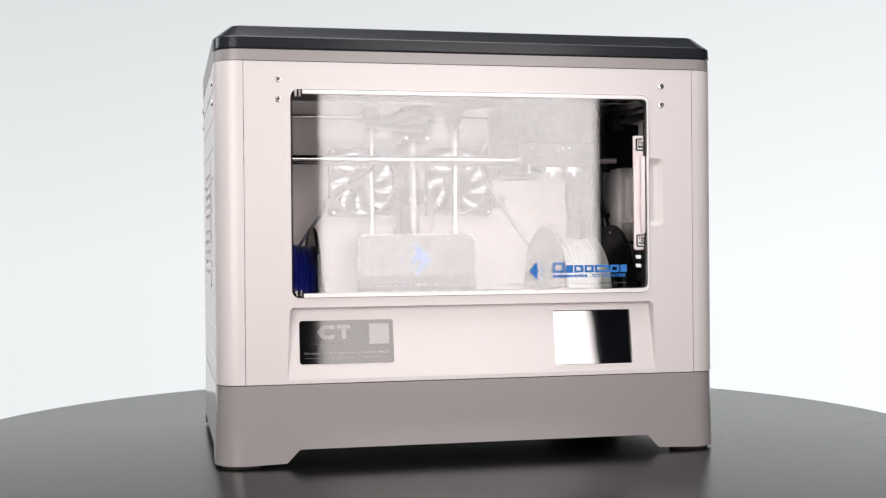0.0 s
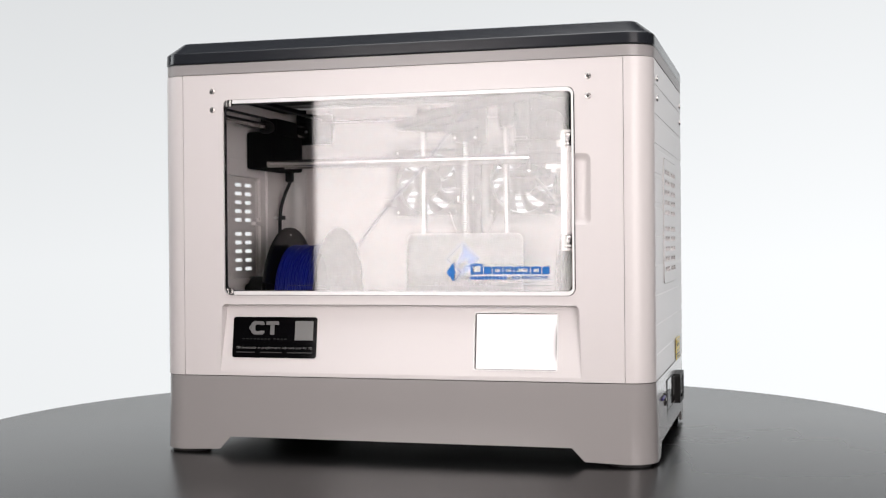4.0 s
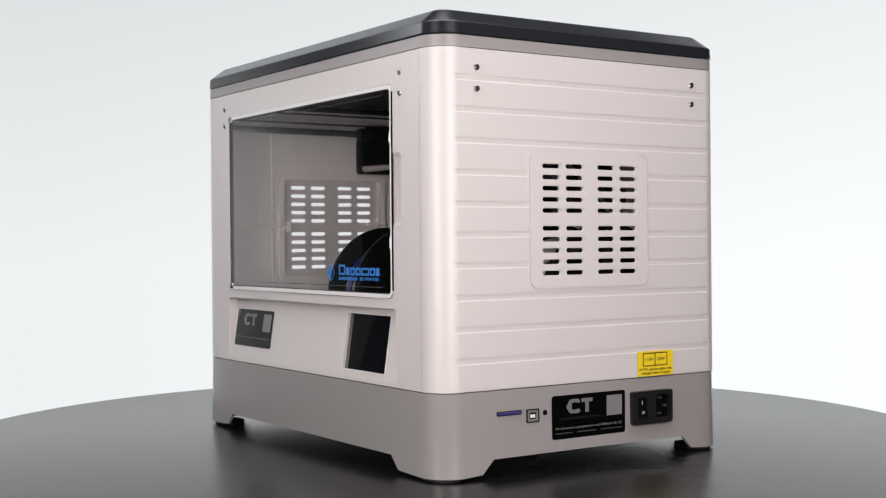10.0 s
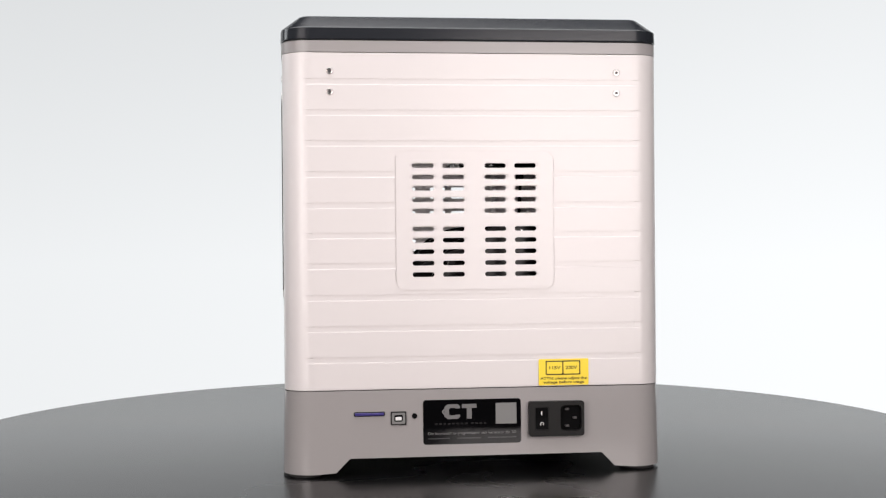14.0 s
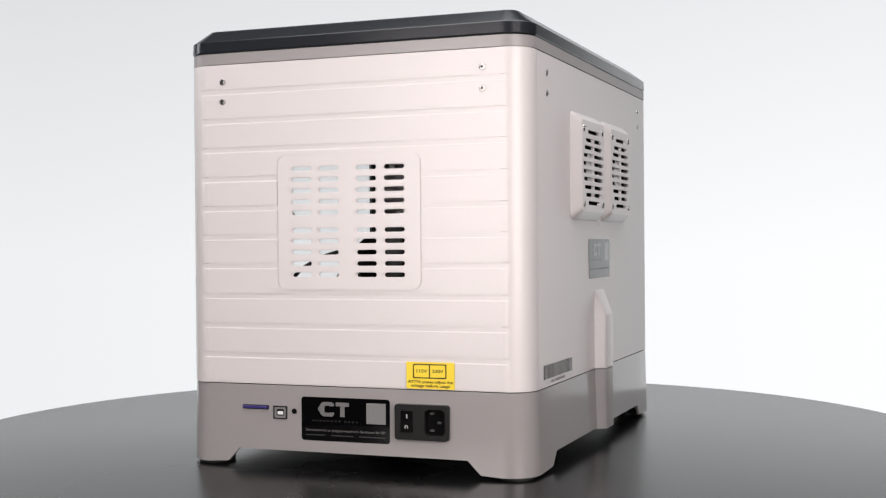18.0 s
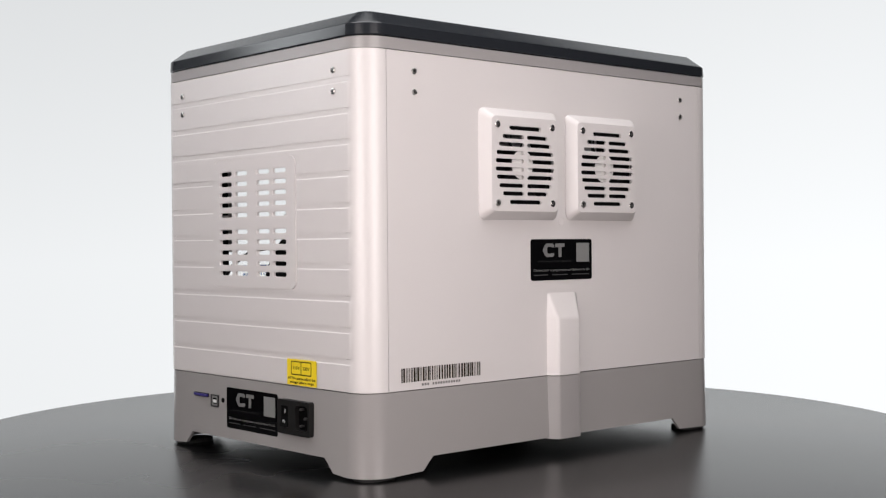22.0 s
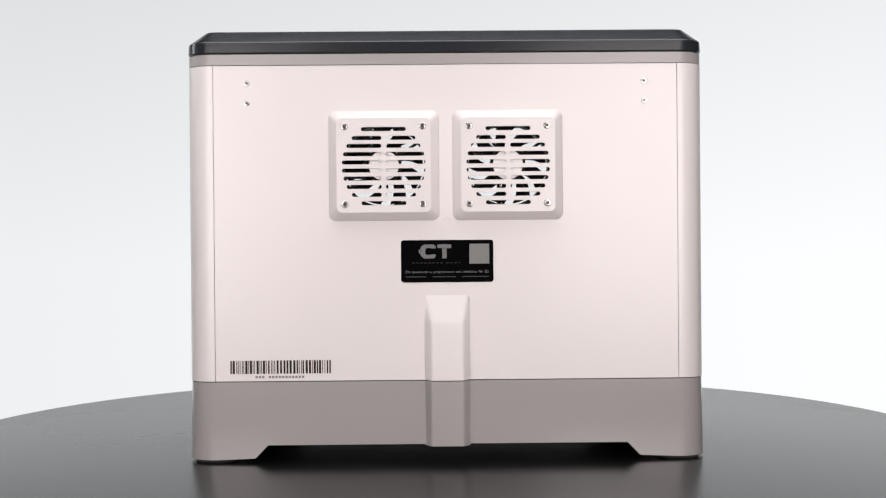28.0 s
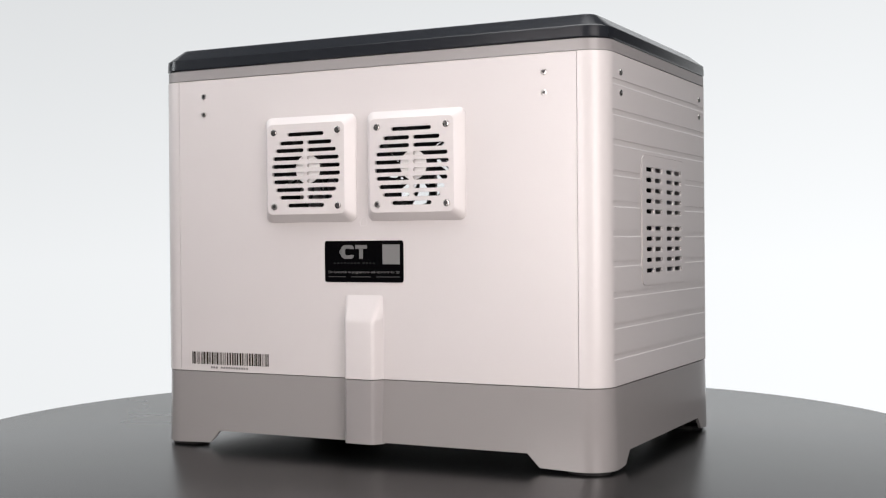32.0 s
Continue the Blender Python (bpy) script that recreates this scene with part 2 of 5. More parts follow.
Z_COLLAR = 0.3817
RC = 0.0250                         # corner radius
SEAM = 0.2172
WALL = 0.003


def outline3d(hw, hd, r, n=8, extra=()):
    """The footprint, counter-clockwise, with extra stations on the straight sides."""
    pts = []
    for cx, cy, a in ((hw - r, hd - r, 0), (-hw + r, hd - r, 90), (-hw + r, -hd + r, 180), (hw - r, -hd + r, 270)):
        for k in range(n + 1):
            t = radians(a + 90 * k / n)
            pts.append((cx + r * math.cos(t), cy + r * math.sin(t)))
    return pts


def loft(bm, loops, cap_top=False, cap_bottom=False, closed=False):
    rows = [[bm.verts.new(p) for p in lp] for lp in loops]
    n = len(rows[0])
    pairs = list(zip(rows, rows[1:])) + ([(rows[-1], rows[0])] if closed else [])
    for a, b in pairs:
        for i in range(n):
            j = (i + 1) % n
            bm.faces.new((a[i], a[j], b[j], b[i]))
    if cap_top:
        bm.faces.new(rows[-1])
    if cap_bottom:
        bm.faces.new(list(reversed(rows[0])))


# ---------------------------------------------------------------- studio
bm = bmesh.new()
ARC_LEFT, ARC_RIGHT, RB, ZB0, ZB1 = 69, 52.5, 2.3, -0.72, 2.2
prev = None
for k in range(49):
    a = radians(90 + ARC_LEFT - (ARC_LEFT + ARC_RIGHT) * k / 48)
    p = [bm.verts.new((RB * math.cos(a), RB * math.sin(a), zz)) for zz in (ZB0, ZB1)]
    q = [bm.verts.new(((RB + 0.02) * math.cos(a), (RB + 0.02) * math.sin(a), zz)) for zz in (ZB0, ZB1)]
    cur = (p, q)
    if prev:
        (a0, a1), (b0, b1) = prev
        (c0, c1), (d0, d1) = cur
        bm.faces.new((a0, c0, c1, a1))
        bm.faces.new((b0, b1, d1, d0))
        bm.faces.new((a1, c1, d1, b1))
        bm.faces.new((a0, b0, d0, c0))
    prev = cur
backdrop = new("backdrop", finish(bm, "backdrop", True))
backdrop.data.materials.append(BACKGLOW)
tagged(backdrop, "white paper backdrop curved round the table, its lamp light put in as uneven glow", "backdrop", kind="structure")

ROOM, ZF, ZCEIL = 3.4, -0.75, 3.2
for nm, b in (("wall_north", (-ROOM, ROOM, ZF, ROOM, ROOM + 0.1, ZCEIL)), ("wall_south", (-ROOM, -ROOM - 0.1, ZF, ROOM, -ROOM, ZCEIL)),
              ("wall_east", (ROOM, -ROOM, ZF, ROOM + 0.1, ROOM, ZCEIL)), ("wall_west", (-ROOM - 0.1, -ROOM, ZF, -ROOM, ROOM, ZCEIL)),
              ("floor", (-ROOM, -ROOM, ZF - 0.1, ROOM, ROOM, ZF)), ("ceiling", (-ROOM, -ROOM, ZCEIL, ROOM, ROOM, ZCEIL + 0.1))):
    bm = bmesh.new()
    box(bm, *b)
    ob = new(nm, finish(bm, nm))
    ob.data.materials.append(DARKFLOOR if nm == "floor" else DARKWALL)
    tagged(ob, "dark grey painted studio " + nm.split("_")[0], nm.split("_")[0], kind="structure")


def softbox(name, corners, depth, mat, label, stand=True):
    """A shallow fabric box with a glowing front given by four corners, seen from the front counter-clockwise."""
    c = [Vector(p) for p in corners]
    mid = sum(c, Vector()) / 4
    nrm = (c[1] - c[0]).cross(c[3] - c[0]).normalized()
    t = thing(name, Matrix.Translation((mid.x, mid.y, ZF)), label, "softbox")
    base = Vector((mid.x, mid.y, ZF))
    bm = bmesh.new()
    bm.faces.new([bm.verts.new(p - base) for p in c])
    front = part("diffuser", bm, mat, t, "glowing white diffuser cloth", smooth=False)
    bm = bmesh.new()
    back = [mid + (p - mid) * 0.35 - nrm * depth for p in c]
    lip = [mid + (p - mid) * 1.03 + nrm * 0.004 for p in c]
    rim = [mid + (p - mid) * 1.03 - nrm * 0.012 for p in c]
    inner = [p - nrm * 0.003 for p in c]
    loft(bm, [[p - base for p in lp] for lp in (inner, [mid + (p - mid) * 1.0 + nrm * 0.004 for p in c], lip, rim, back)], cap_top=True)
    part("shell", bm, FABRIC, t, "black fabric shell", smooth=False)
    bm = bmesh.new()
    tail = mid - nrm * (depth + 0.06)
    lathe(bm, [(0, 0.05), (0.16, 0.05)], mid - nrm * depth * 0.98 - base, -nrm, 16)
    part("lamp_head", bm, BLACK, t)
    if not stand:
        bm = bmesh.new()
        rod(bm, mid - nrm * depth - base, Vector((mid.x, mid.y, ZCEIL)) - base, 0.012)
        part("hanger", bm, BLACK, t)
        return t
    bm = bmesh.new()
    rod(bm, tail - base, Vector((tail.x, tail.y, ZF + 0.25)) - base, 0.012)
    part("pole", bm, BLACK, t)
    for k in range(3):
        a = 2 * math.pi * k / 3 + 0.5
        bm = bmesh.new()
        rod(bm, Vector((tail.x, tail.y, ZF + 0.30)) - base, Vector((tail.x + 0.28 * math.cos(a), tail.y + 0.28 * math.sin(a), ZF + 0.008)) - base, 0.008)
        part("leg", bm, BLACK, t)
    return t


KZ0, KZ1 = 0.07, 0.56
softbox("softbox", [(0.595, -0.850, KZ0), (0.192, -1.079, KZ0), (0.192, -1.079, KZ1), (0.595, -0.850, KZ1)], 0.28, KEYLIGHT,
        "black softbox with a glowing white front turned to the table")
softbox("softbox", [(-0.273, -1.060, KZ0), (-0.656, -0.871, KZ0), (-0.656, -0.871, KZ1), (-0.273, -1.060, KZ1)], 0.28, KEYLIGHT,
        "black softbox with a glowing white front turned to the table")
softbox("softbox", [(-0.95, -0.011, 0.364), (-0.95, 0.190, 0.86), (-0.95, -0.011, 1.36), (-0.95, -0.340, 0.86)], 0.25, SIDELIGHT,
        "diamond-shaped glowing softbox at the side of the table")
softbox("softbox", [(-0.70, 0.14, 1.30), (1.00, 0.14, 1.30), (1.00, -1.00, 1.30), (-0.70, -1.00, 1.30)], 0.30, TOPLIGHT,
        "large black softbox hanging over the table, glowing downwards", stand=False)

# ---------------------------------------------------------------- table
TC, TR = Vector((-0.004, 0.020, 0)), 0.538
table = thing("round_table", Matrix.Translation(TC + Vector((0, 0, ZF))), "round black satin table top on a plain column", "table")
bm = bmesh.new()
lathe(bm, [(0, TR - 0.004), (0.004, TR), (0.021, TR), (0.0245, TR - 0.0012), (0.025, TR - 0.004)], (0, 0, -ZF - 0.025), (0, 0, 1), 192)
part("table_top", bm, TABLE, table, "black satin disc with a rounded edge")
bm = bmesh.new()
lathe(bm, [(0, 0.26), (0.015, 0.26), (0.03, 0.10), (0.06, 0.06), (-ZF - 0.06, 0.06), (-ZF - 0.026, 0.14)], (0, 0, 0), (0, 0, 1), 48)
part("column", bm, BLACK, table, "black column and foot")

# ---------------------------------------------------------------- printer: shell
printer = thing("desktop_printer", Matrix.Translation(OFFSET), "white and grey boxed desktop 3D printer with a clear front door", "3D printer")


def base_bottom(x, y):
    """Lower edge of the grey base: raised between the corner feet."""
    def ramp(v, lo, hi):
        return min(1, max(0, (lo - abs(v)) / (lo - hi)))
    hi = 0.0136
    if abs(abs(y) - HD) < 0.004:
        return Z_BASE + hi * ramp(x, 0.1800, 0.1682)
    if abs(abs(x) - HW) < 0.004:
        return Z_BASE + hi * ramp(y, 0.1240, 0.1120)
    return Z_BASE


def base_path(hw, hd, r):
    pts = outline3d(hw, hd, r, 8)
    out = []
    for i, p in enumerate(pts):
        out.append(p)
        q = pts[(i + 1) % len(pts)]
        if abs(p[0] - q[0]) < 1e-6 or abs(p[1] - q[1]) < 1e-6:
            along = 0 if abs(p[1] - q[1]) < 1e-6 else 1
            st = (0.1800, 0.1682) if along == 0 else (0.1240, 0.1120)
            marks = [st[0], st[1], -st[1], -st[0]]
            if p[along] < q[along]:
                marks = marks[::-1]
            for mk in marks:
                out.append((mk, p[1]) if along == 0 else (p[0], mk))
    return out


bm = bmesh.new()
DR = 0.0016
lo = base_path(HW + DR, HD + DR, RC + DR)
hi = base_path(HW + 0.0002, HD + 0.0002, RC)
li = base_path(HW + DR - WALL, HD + DR - WALL, RC - WALL)
up = base_path(HW - WALL, HD - WALL, RC - WALL)
zb = [base_bottom(x / (HW + DR) * HW, y / (HD + DR) * HD) for x, y in lo]
loft(bm, [[(x, y, z) for (x, y), z in zip(lo, zb)], [(x, y, Z_BODY - 0.0008) for x, y in hi], [(x, y, Z_BODY - 0.0008) for x, y in up],
          [(x, y, z) for (x, y), z in zip(li, zb)]], closed=True)
base_shell = part("base_shell", bm, GREY, printer, "grey plastic base with cut-out lower edges", angle=30)
bm = bmesh.new()
loft(bm, [[(x, y, z) for x, y in outline3d(HW - 0.006, HD - 0.006, 0.02)] for z in (0.0185, 0.0215)], True, True)
part("bottom_plate", bm, BLACK, printer, "black bottom plate", angle=30)
for sx in (-1, 1):
    for sy in (-1, 1):
        bm = bmesh.new()
        slab(bm, rounded(min(sx * 0.200, sx * 0.238), min(sy * 0.136, sy * 0.164), max(sx * 0.200, sx * 0.238), max(sy * 0.136, sy * 0.164), 0.0135), [], Matrix(), 0.0, Z_BASE + 0.0006)
        part("foot", bm, RUBBER, printer, "black rubber foot")

# collar and lid
bm = bmesh.new()
o1, i1 = outline3d(HW + 0.0006, HD + 0.0006, RC + 0.0006), outline3d(HW - 0.008, HD - 0.008, RC - 0.008)
loft(bm, [[(x, y, Z_BAND + 0.0005) for x, y in o1], [(x, y, Z_COLLAR) for x, y in o1], [(x, y, Z_COLLAR) for x, y in i1], [(x, y, Z_BAND + 0.0005) for x, y in i1]], closed=True)
part("collar", bm, GREYSATIN, printer, "grey plastic collar under the lid", angle=30)
bm = bmesh.new()
INSET = 0.0155
lid = [(HW + 0.0002, Z_COLLAR + 0.0010, RC), (HW + 0.0010, Z_COLLAR + 0.0018, RC), (HW + 0.0006, Z_LID - 0.0008, RC), (HW - 0.0001, Z_LID - 0.0001, RC - 0.001), (HW - 0.0006, Z_LID + 0.0003, RC - 0.0015),
       (HW - INSET + 0.0006, Z_TOP - 0.0006, RC - 0.014), (HW - INSET - 0.001, Z_TOP, RC - 0.0155)]
loops = [[(x, y, z) for x, y in outline3d(w, w - HW + HD, max(r, 0.004))] for w, z, r in lid]
deep = [[(x, y, z) for x, y in outline3d(w, w - HW + HD, r)] for w, z, r in ((HW - INSET - 0.003, Z_TOP - 0.0025, 0.006), (HW - 0.004, Z_LID - 0.002, RC - 0.004), (HW - 0.004, Z_COLLAR + 0.001, RC - 0.004))]
rows = [[bm.verts.new(p) for p in lp] for lp in loops + deep]
for a, b in list(zip(rows, rows[1:])) + [(rows[-1], rows[0])]:
    if a is rows[len(loops) - 1]:
        continue
    for i in range(len(a)):
        j = (i + 1) % len(a)
        bm.faces.new((a[i], a[j], b[j], b[i]))
bm.faces.new(rows[len(loops) - 1])
bm.faces.new(list(reversed(rows[len(loops)])))
part("lid", bm, SMOKE, printer, "smoked dark plastic lid with sloping edges", angle=16)

# Added sheet, no part of the lid; it darkens the underside.
bm = bmesh.new()
loft(bm, [[(x, y, z) for x, y in outline3d(HW - 0.0095, HD - 0.0095, 0.014)] for z in (0.3724, 0.3734)], True, True)
part("lid_toning_sheet", bm, LIDTONE, printer, "added dark brown sheet toning down the lid's inside", angle=30)

# side shells with vent slots and siding
SLOT_V = (0.2724, 0.2624, 0.2525, 0.2425, 0.2326, 0.2167, 0.2068, 0.1968, 0.1867, 0.1767)
SLOT_U = ((-0.0558, -0.0364), (-0.0289, -0.0095), (0.0085, 0.0277), (0.0352, 0.0547))
STRIP_V = (0.371, 0.3484, 0.3212, 0.2945, 0.2673, 0.2401, 0.2137, 0.1871, 0.1594, 0.1322, 0.1050, 0.0775)
FLAT = HD - RC
VENT = (-0.0701, 0.1633, 0.0698, 0.2849)


def stadium(u0, u1, v, h, n=4):
    return rounded(u0, v - h / 2, u1, v + h / 2, h / 2 - 1e-5, n)


BEHIND = [rounded(VENT[0] + 0.0035, VENT[1] + 0.0035, VENT[2] - 0.0035, VENT[3] - 0.0035, 0.006, 5)]
SLOTS = [stadium(a, b, v, 0.0041) for v in SLOT_V for a, b in SLOT_U]
SINKS = [stadium(a - 0.0020, b + 0.0020, v, 0.0052) for v in SLOT_V for a, b in SLOT_U]


PROUD, BROW, GROOVE = 0.00050, 0.0009, 0.0045  # thickness of a board, height of its sloping upper edge, width of the groove above it


def side_shell(side):
    sgn = 1 if side == "right" else -1
    m = face_matrix(side)
    bm = bmesh.new()
    slab(bm, [(-FLAT, Z_BODY), (FLAT, Z_BODY), (FLAT, Z_BAND), (-FLAT, Z_BAND)], BEHIND, m, -WALL, 0)
    # rounded corners; the grooves of the siding run out into them
    turn = [radians(k) for k in (0, 4, 8, 12, 16, 20, 27, 36, 45, 54, 63, 72, 81, 90)]
    levels = [(Z_BODY, 0.0)]
    for g in sorted(STRIP_V[1:-1]):
        levels += [(g - GROOVE - BROW, 0.0), (g - GROOVE - 0.0001, 1.0), (g - 0.0002, 1.0), (g + 0.0002, 0.0)]
    levels.append((Z_BAND, 0.0))
    for e in (-1, 1):
        rows = []
        for z, cut in levels:
            arc = [(HW - 0.0003, e * (FLAT - 0.0002)), (HW + 0.00004 + (PROUD - 0.00004) * (1 - cut), e * (FLAT - 0.0002))]
            for a in turn:
                rise = PROUD * math.cos(a) * (1 - cut * (1 - min(1.0, a / radians(14))))
                arc.append((HW - RC + (RC + rise) * math.cos(a), e * (FLAT + 0.0015 * math.cos(a) + RC * math.sin(a))))
            arc.append((SEAM, e * HD))
            inn = [(HW - WALL, e * (FLAT + 0.0001)), (HW - WALL, e * (FLAT + 0.0002))]
            inn += [(HW - RC + (RC - WALL) * math.cos(a), e * (FLAT + (RC - WALL) * math.sin(a))) for a in turn] + [(SEAM, e * (HD - WALL))]
            rows.append([(sgn * x, y, z) for x, y in arc + inn[::-1]])
        loft(bm, rows, True, True)
    shell = part("side_shell", bm, WHITE, printer, "white plastic side with vent slots and rounded corners", angle=17)
    # siding strips, shallow boards with a groove between them
    g, R = 0.0009, 0.0094
    for k in range(len(STRIP_V) - 1):
        v1, v0 = STRIP_V[k] - (GROOVE + BROW if k else 0.0006), STRIP_V[k + 1] + 0.0002
        a, b = -FLAT + 0.00022, FLAT - 0.00022
        l, r, lo, hi = VENT[0] - g, VENT[2] + g, VENT[1] - g, VENT[3] + g
        if v1 <= lo or v0 >= hi:
            shapes = [([(a, v0), (b, v0), (b, v1), (a, v1)], [(a, b)])]
        elif v0 < lo - 0.001:
            arc = [(r - R + R * math.cos(radians(-15 * q)), lo + R + R * math.sin(radians(-15 * q))) for q in range(7)] + [(l + R - R * math.sin(radians(15 * q)), lo + R - R * math.cos(radians(15 * q))) for q in range(7)]
            shapes = [([(a, v0), (b, v0), (b, v1), (r, v1)] + arc + [(l, v1), (a, v1)], [(a, l), (r, b)])]
        elif v1 > hi + 0.001:
            arc = [(l + R - R * math.cos(radians(15 * q)), hi - R + R * math.sin(radians(15 * q))) for q in range(7)] + [(r - R + R * math.sin(radians(15 * q)), hi - R + R * math.cos(radians(15 * q))) for q in range(7)]
            shapes = [([(a, v0), (l, v0)] + arc + [(r, v0), (b, v0), (b, v1), (a, v1)], [(a, b)])]
        else:
            shapes = [([(a, v0), (l, v0), (l, v1), (a, v1)], [(a, l)]), ([(r, v0), (b, v0), (b, v1), (r, v1)], [(r, b)])]
        for sh, brows in shapes:
            bm = bmesh.new()
            slab(bm, sh, [], m, -0.0002, PROUD)
            slopes = [(u0, u1, v1, v1 + BROW, PROUD, 0.00004) for u0, u1 in brows] if k else []
            for u0, u1, va, vb, wa, wb in slopes:
                p = [bm.verts.new(m @ Vector(c)) for c in ((u0, va, wa), (u1, va, wa), (u1, vb, wb), (u0, vb, wb), (u0, va, -0.0002), (u1, va, -0.0002), (u1, vb, -0.0002), (u0, vb, -0.0002))]
                for f in ((0, 1, 2, 3), (7, 6, 5, 4), (0, 3, 7, 4), (1, 5, 6, 2), (3, 2, 6, 7), (0, 4, 5, 1)):
                    bm.faces.new([p[i] for i in f])
            part("siding_strip", bm, WHITE, shell, smooth=False)
    bm = bmesh.new()
    slab(bm, rounded(*VENT, 0.0085, 6), SLOTS, m, -0.0006, PROUD + 0.00012)
    slab(bm, rounded(*VENT, 0.0085, 6), SINKS, m, PROUD + 0.00012, PROUD + 0.00075)
    part("vent_plate", bm, WHITE, shell, "rounded plate with forty vent slots", smooth=False)
    bm = bmesh.new()
    wide = [rounded(VENT[0] + 0.0030, VENT[1] + 0.0030, VENT[2] - 0.0030, VENT[3] - 0.0030, 0.006, 5)]
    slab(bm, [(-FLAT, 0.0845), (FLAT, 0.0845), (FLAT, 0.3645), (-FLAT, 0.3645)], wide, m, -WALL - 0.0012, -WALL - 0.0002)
    liner = part("inner_wall", bm, LITWHITE, shell, smooth=False)
    bm = bmesh.new()
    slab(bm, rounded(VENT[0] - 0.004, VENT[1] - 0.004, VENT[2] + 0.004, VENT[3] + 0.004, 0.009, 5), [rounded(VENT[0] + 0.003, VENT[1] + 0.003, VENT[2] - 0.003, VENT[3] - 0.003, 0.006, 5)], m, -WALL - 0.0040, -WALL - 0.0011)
    part("inner_vent_frame", bm, LITWHITE, liner, smooth=False)
    # screws
    for u in ((-0.1270, 0.1280) if side == "right" else (-0.1280, 0.1270)):
        for v in (0.3551, 0.3368):
            screw(shell, m, u, v, 0.0010)
    return shell


def screw(parent, m, u, v, w, r=0.0030):
    """A domed hex-socket screw in a countersunk collar."""
    bm = bmesh.new()
    c = m @ Vector((u, v, w))
    n = (m.to_3x3() @ Vector((0, 0, 1))).normalized()
    lathe(bm, [(-0.001, r * 1.0), (0.0001, r), (0.0006, r * 0.94), (0.00085, r * 0.84), (0.0009, r * 0.80), (0.0009, r * 0.54), (0.0001, r * 0.50), (0.0, r * 0.02)], c, n, 16, cap=False)
    s = part("screw", bm, SCREWS, parent, "steel socket-head screw", angle=30)
    bm = bmesh.new()
    lathe(bm, [(0.00005, r * 0.49), (0.00040, r * 0.49)], c, n, 6)
    part("socket", bm, COLUMNGREY, s)


side_shell("right")
side_shell("left")

# front panel: window, sloping control recess, finger recess
FRONT = face_matrix("front")
WIN = (-0.1745, 0.1548, 0.1728, 0.3462)
GRIP = (0.1670, 0.2195, 0.1872, 0.2850)
PAN_TOP, PAN_BOT = 0.1462, 0.0805
bm = bmesh.new()
win_out = rounded(*WIN, 0.0075, 5)
# one opening for the window and the finger recess together
right_edge = [(WIN[2], GRIP[1]), (GRIP[2] - 0.0055, GRIP[1])] + [(GRIP[2] - 0.0055 + 0.0055 * math.sin(radians(18 * k)), GRIP[1] + 0.0055 - 0.0055 * math.cos(radians(18 * k))) for k in range(1, 6)] + \
             [(GRIP[2] - 0.0055 + 0.0055 * math.cos(radians(18 * k)), GRIP[3] - 0.0055 + 0.0055 * math.sin(radians(18 * k))) for k in range(0, 6)] + [(WIN[2], GRIP[3])]
opening = right_edge + win_out
pan = [(-0.1790, PAN_BOT), (0.1775, PAN_BOT), (0.1758, PAN_TOP - 0.003), (0.1728, PAN_TOP), (-0.1738, PAN_TOP), (-0.1768, PAN_TOP - 0.003)]
slab(bm, [(-SEAM + 0.0005, Z_BODY), (SEAM - 0.0005, Z_BODY), (SEAM - 0.0005, Z_BAND), (-SEAM + 0.0005, Z_BAND)], [opening, pan], FRONT, -WALL, 0)
front = part("front_panel", bm, WHITE, printer, "white plastic front with a window opening", smooth=False)
DEEP = 0.0095
slope = math.atan2(DEEP, PAN_TOP - PAN_BOT)
KS = 1 / math.cos(slope)
PANEL = FRONT @ Matrix.Translation((0, PAN_BOT, 0)) @ Matrix.Rotation(-slope, 4, "X")
WELL = (0.0768, (0.0866 - PAN_BOT) * KS, 0.1545, (0.1386 - PAN_BOT) * KS)
bm = bmesh.new()
vt = (PAN_TOP - 0.001 - PAN_BOT) * KS
slab(bm, [(-0.1790, 0.0), (0.1775, 0.0), (0.1742, vt - 0.002), (0.1722, vt), (-0.1732, vt), (-0.1752, vt - 0.002)], [rounded(*WELL, 0.0012, 3)], PANEL, -0.0030, -0.0002)
flo = [(-0.1790, PAN_BOT, -0.0002), (0.1775, PAN_BOT, -0.0002), (0.1742, PAN_TOP - 0.003, -DEEP), (0.1722, PAN_TOP - 0.001, -DEEP), (-0.1732, PAN_TOP - 0.001, -DEEP), (-0.1752, PAN_TOP - 0.003, -DEEP)]
a = [bm.verts.new(FRONT @ Vector((u, v, -0.0002))) for u, v in pan]
b = [bm.verts.new(FRONT @ Vector(p)) for p in flo]
for i in range(2, 6):
    j = (i + 1) % 6
    bm.faces.new((a[i], a[j], b[j], b[i]))
bm.faces.new((a[1], a[2], b[2]))
part("control_recess", bm, WHITE, front, "sloping recessed control strip", smooth=False)
bm = bmesh.new()
steps = ((0.0, -0.0003, 0.0055), (0.0012, -0.0008, 0.0050), (0.0030, -0.0024, 0.0042), (0.0055, -0.0036, 0.0034), (0.0080, -0.0040, 0.0020))
def grip_outline(q, r):
    """Open towards the door, rounded on the far side."""
    x, lo, hi, quarter = GRIP[2] - q - r, GRIP[1] + q, GRIP[3] - q, [radians(18 * k) for k in range(6)]
    return [(0.1723, lo)] + [(x + r * math.sin(t), lo + r - r * math.cos(t)) for t in quarter] + [(x + r * math.cos(t), hi - r + r * math.sin(t)) for t in quarter] + [(0.1723, hi)]


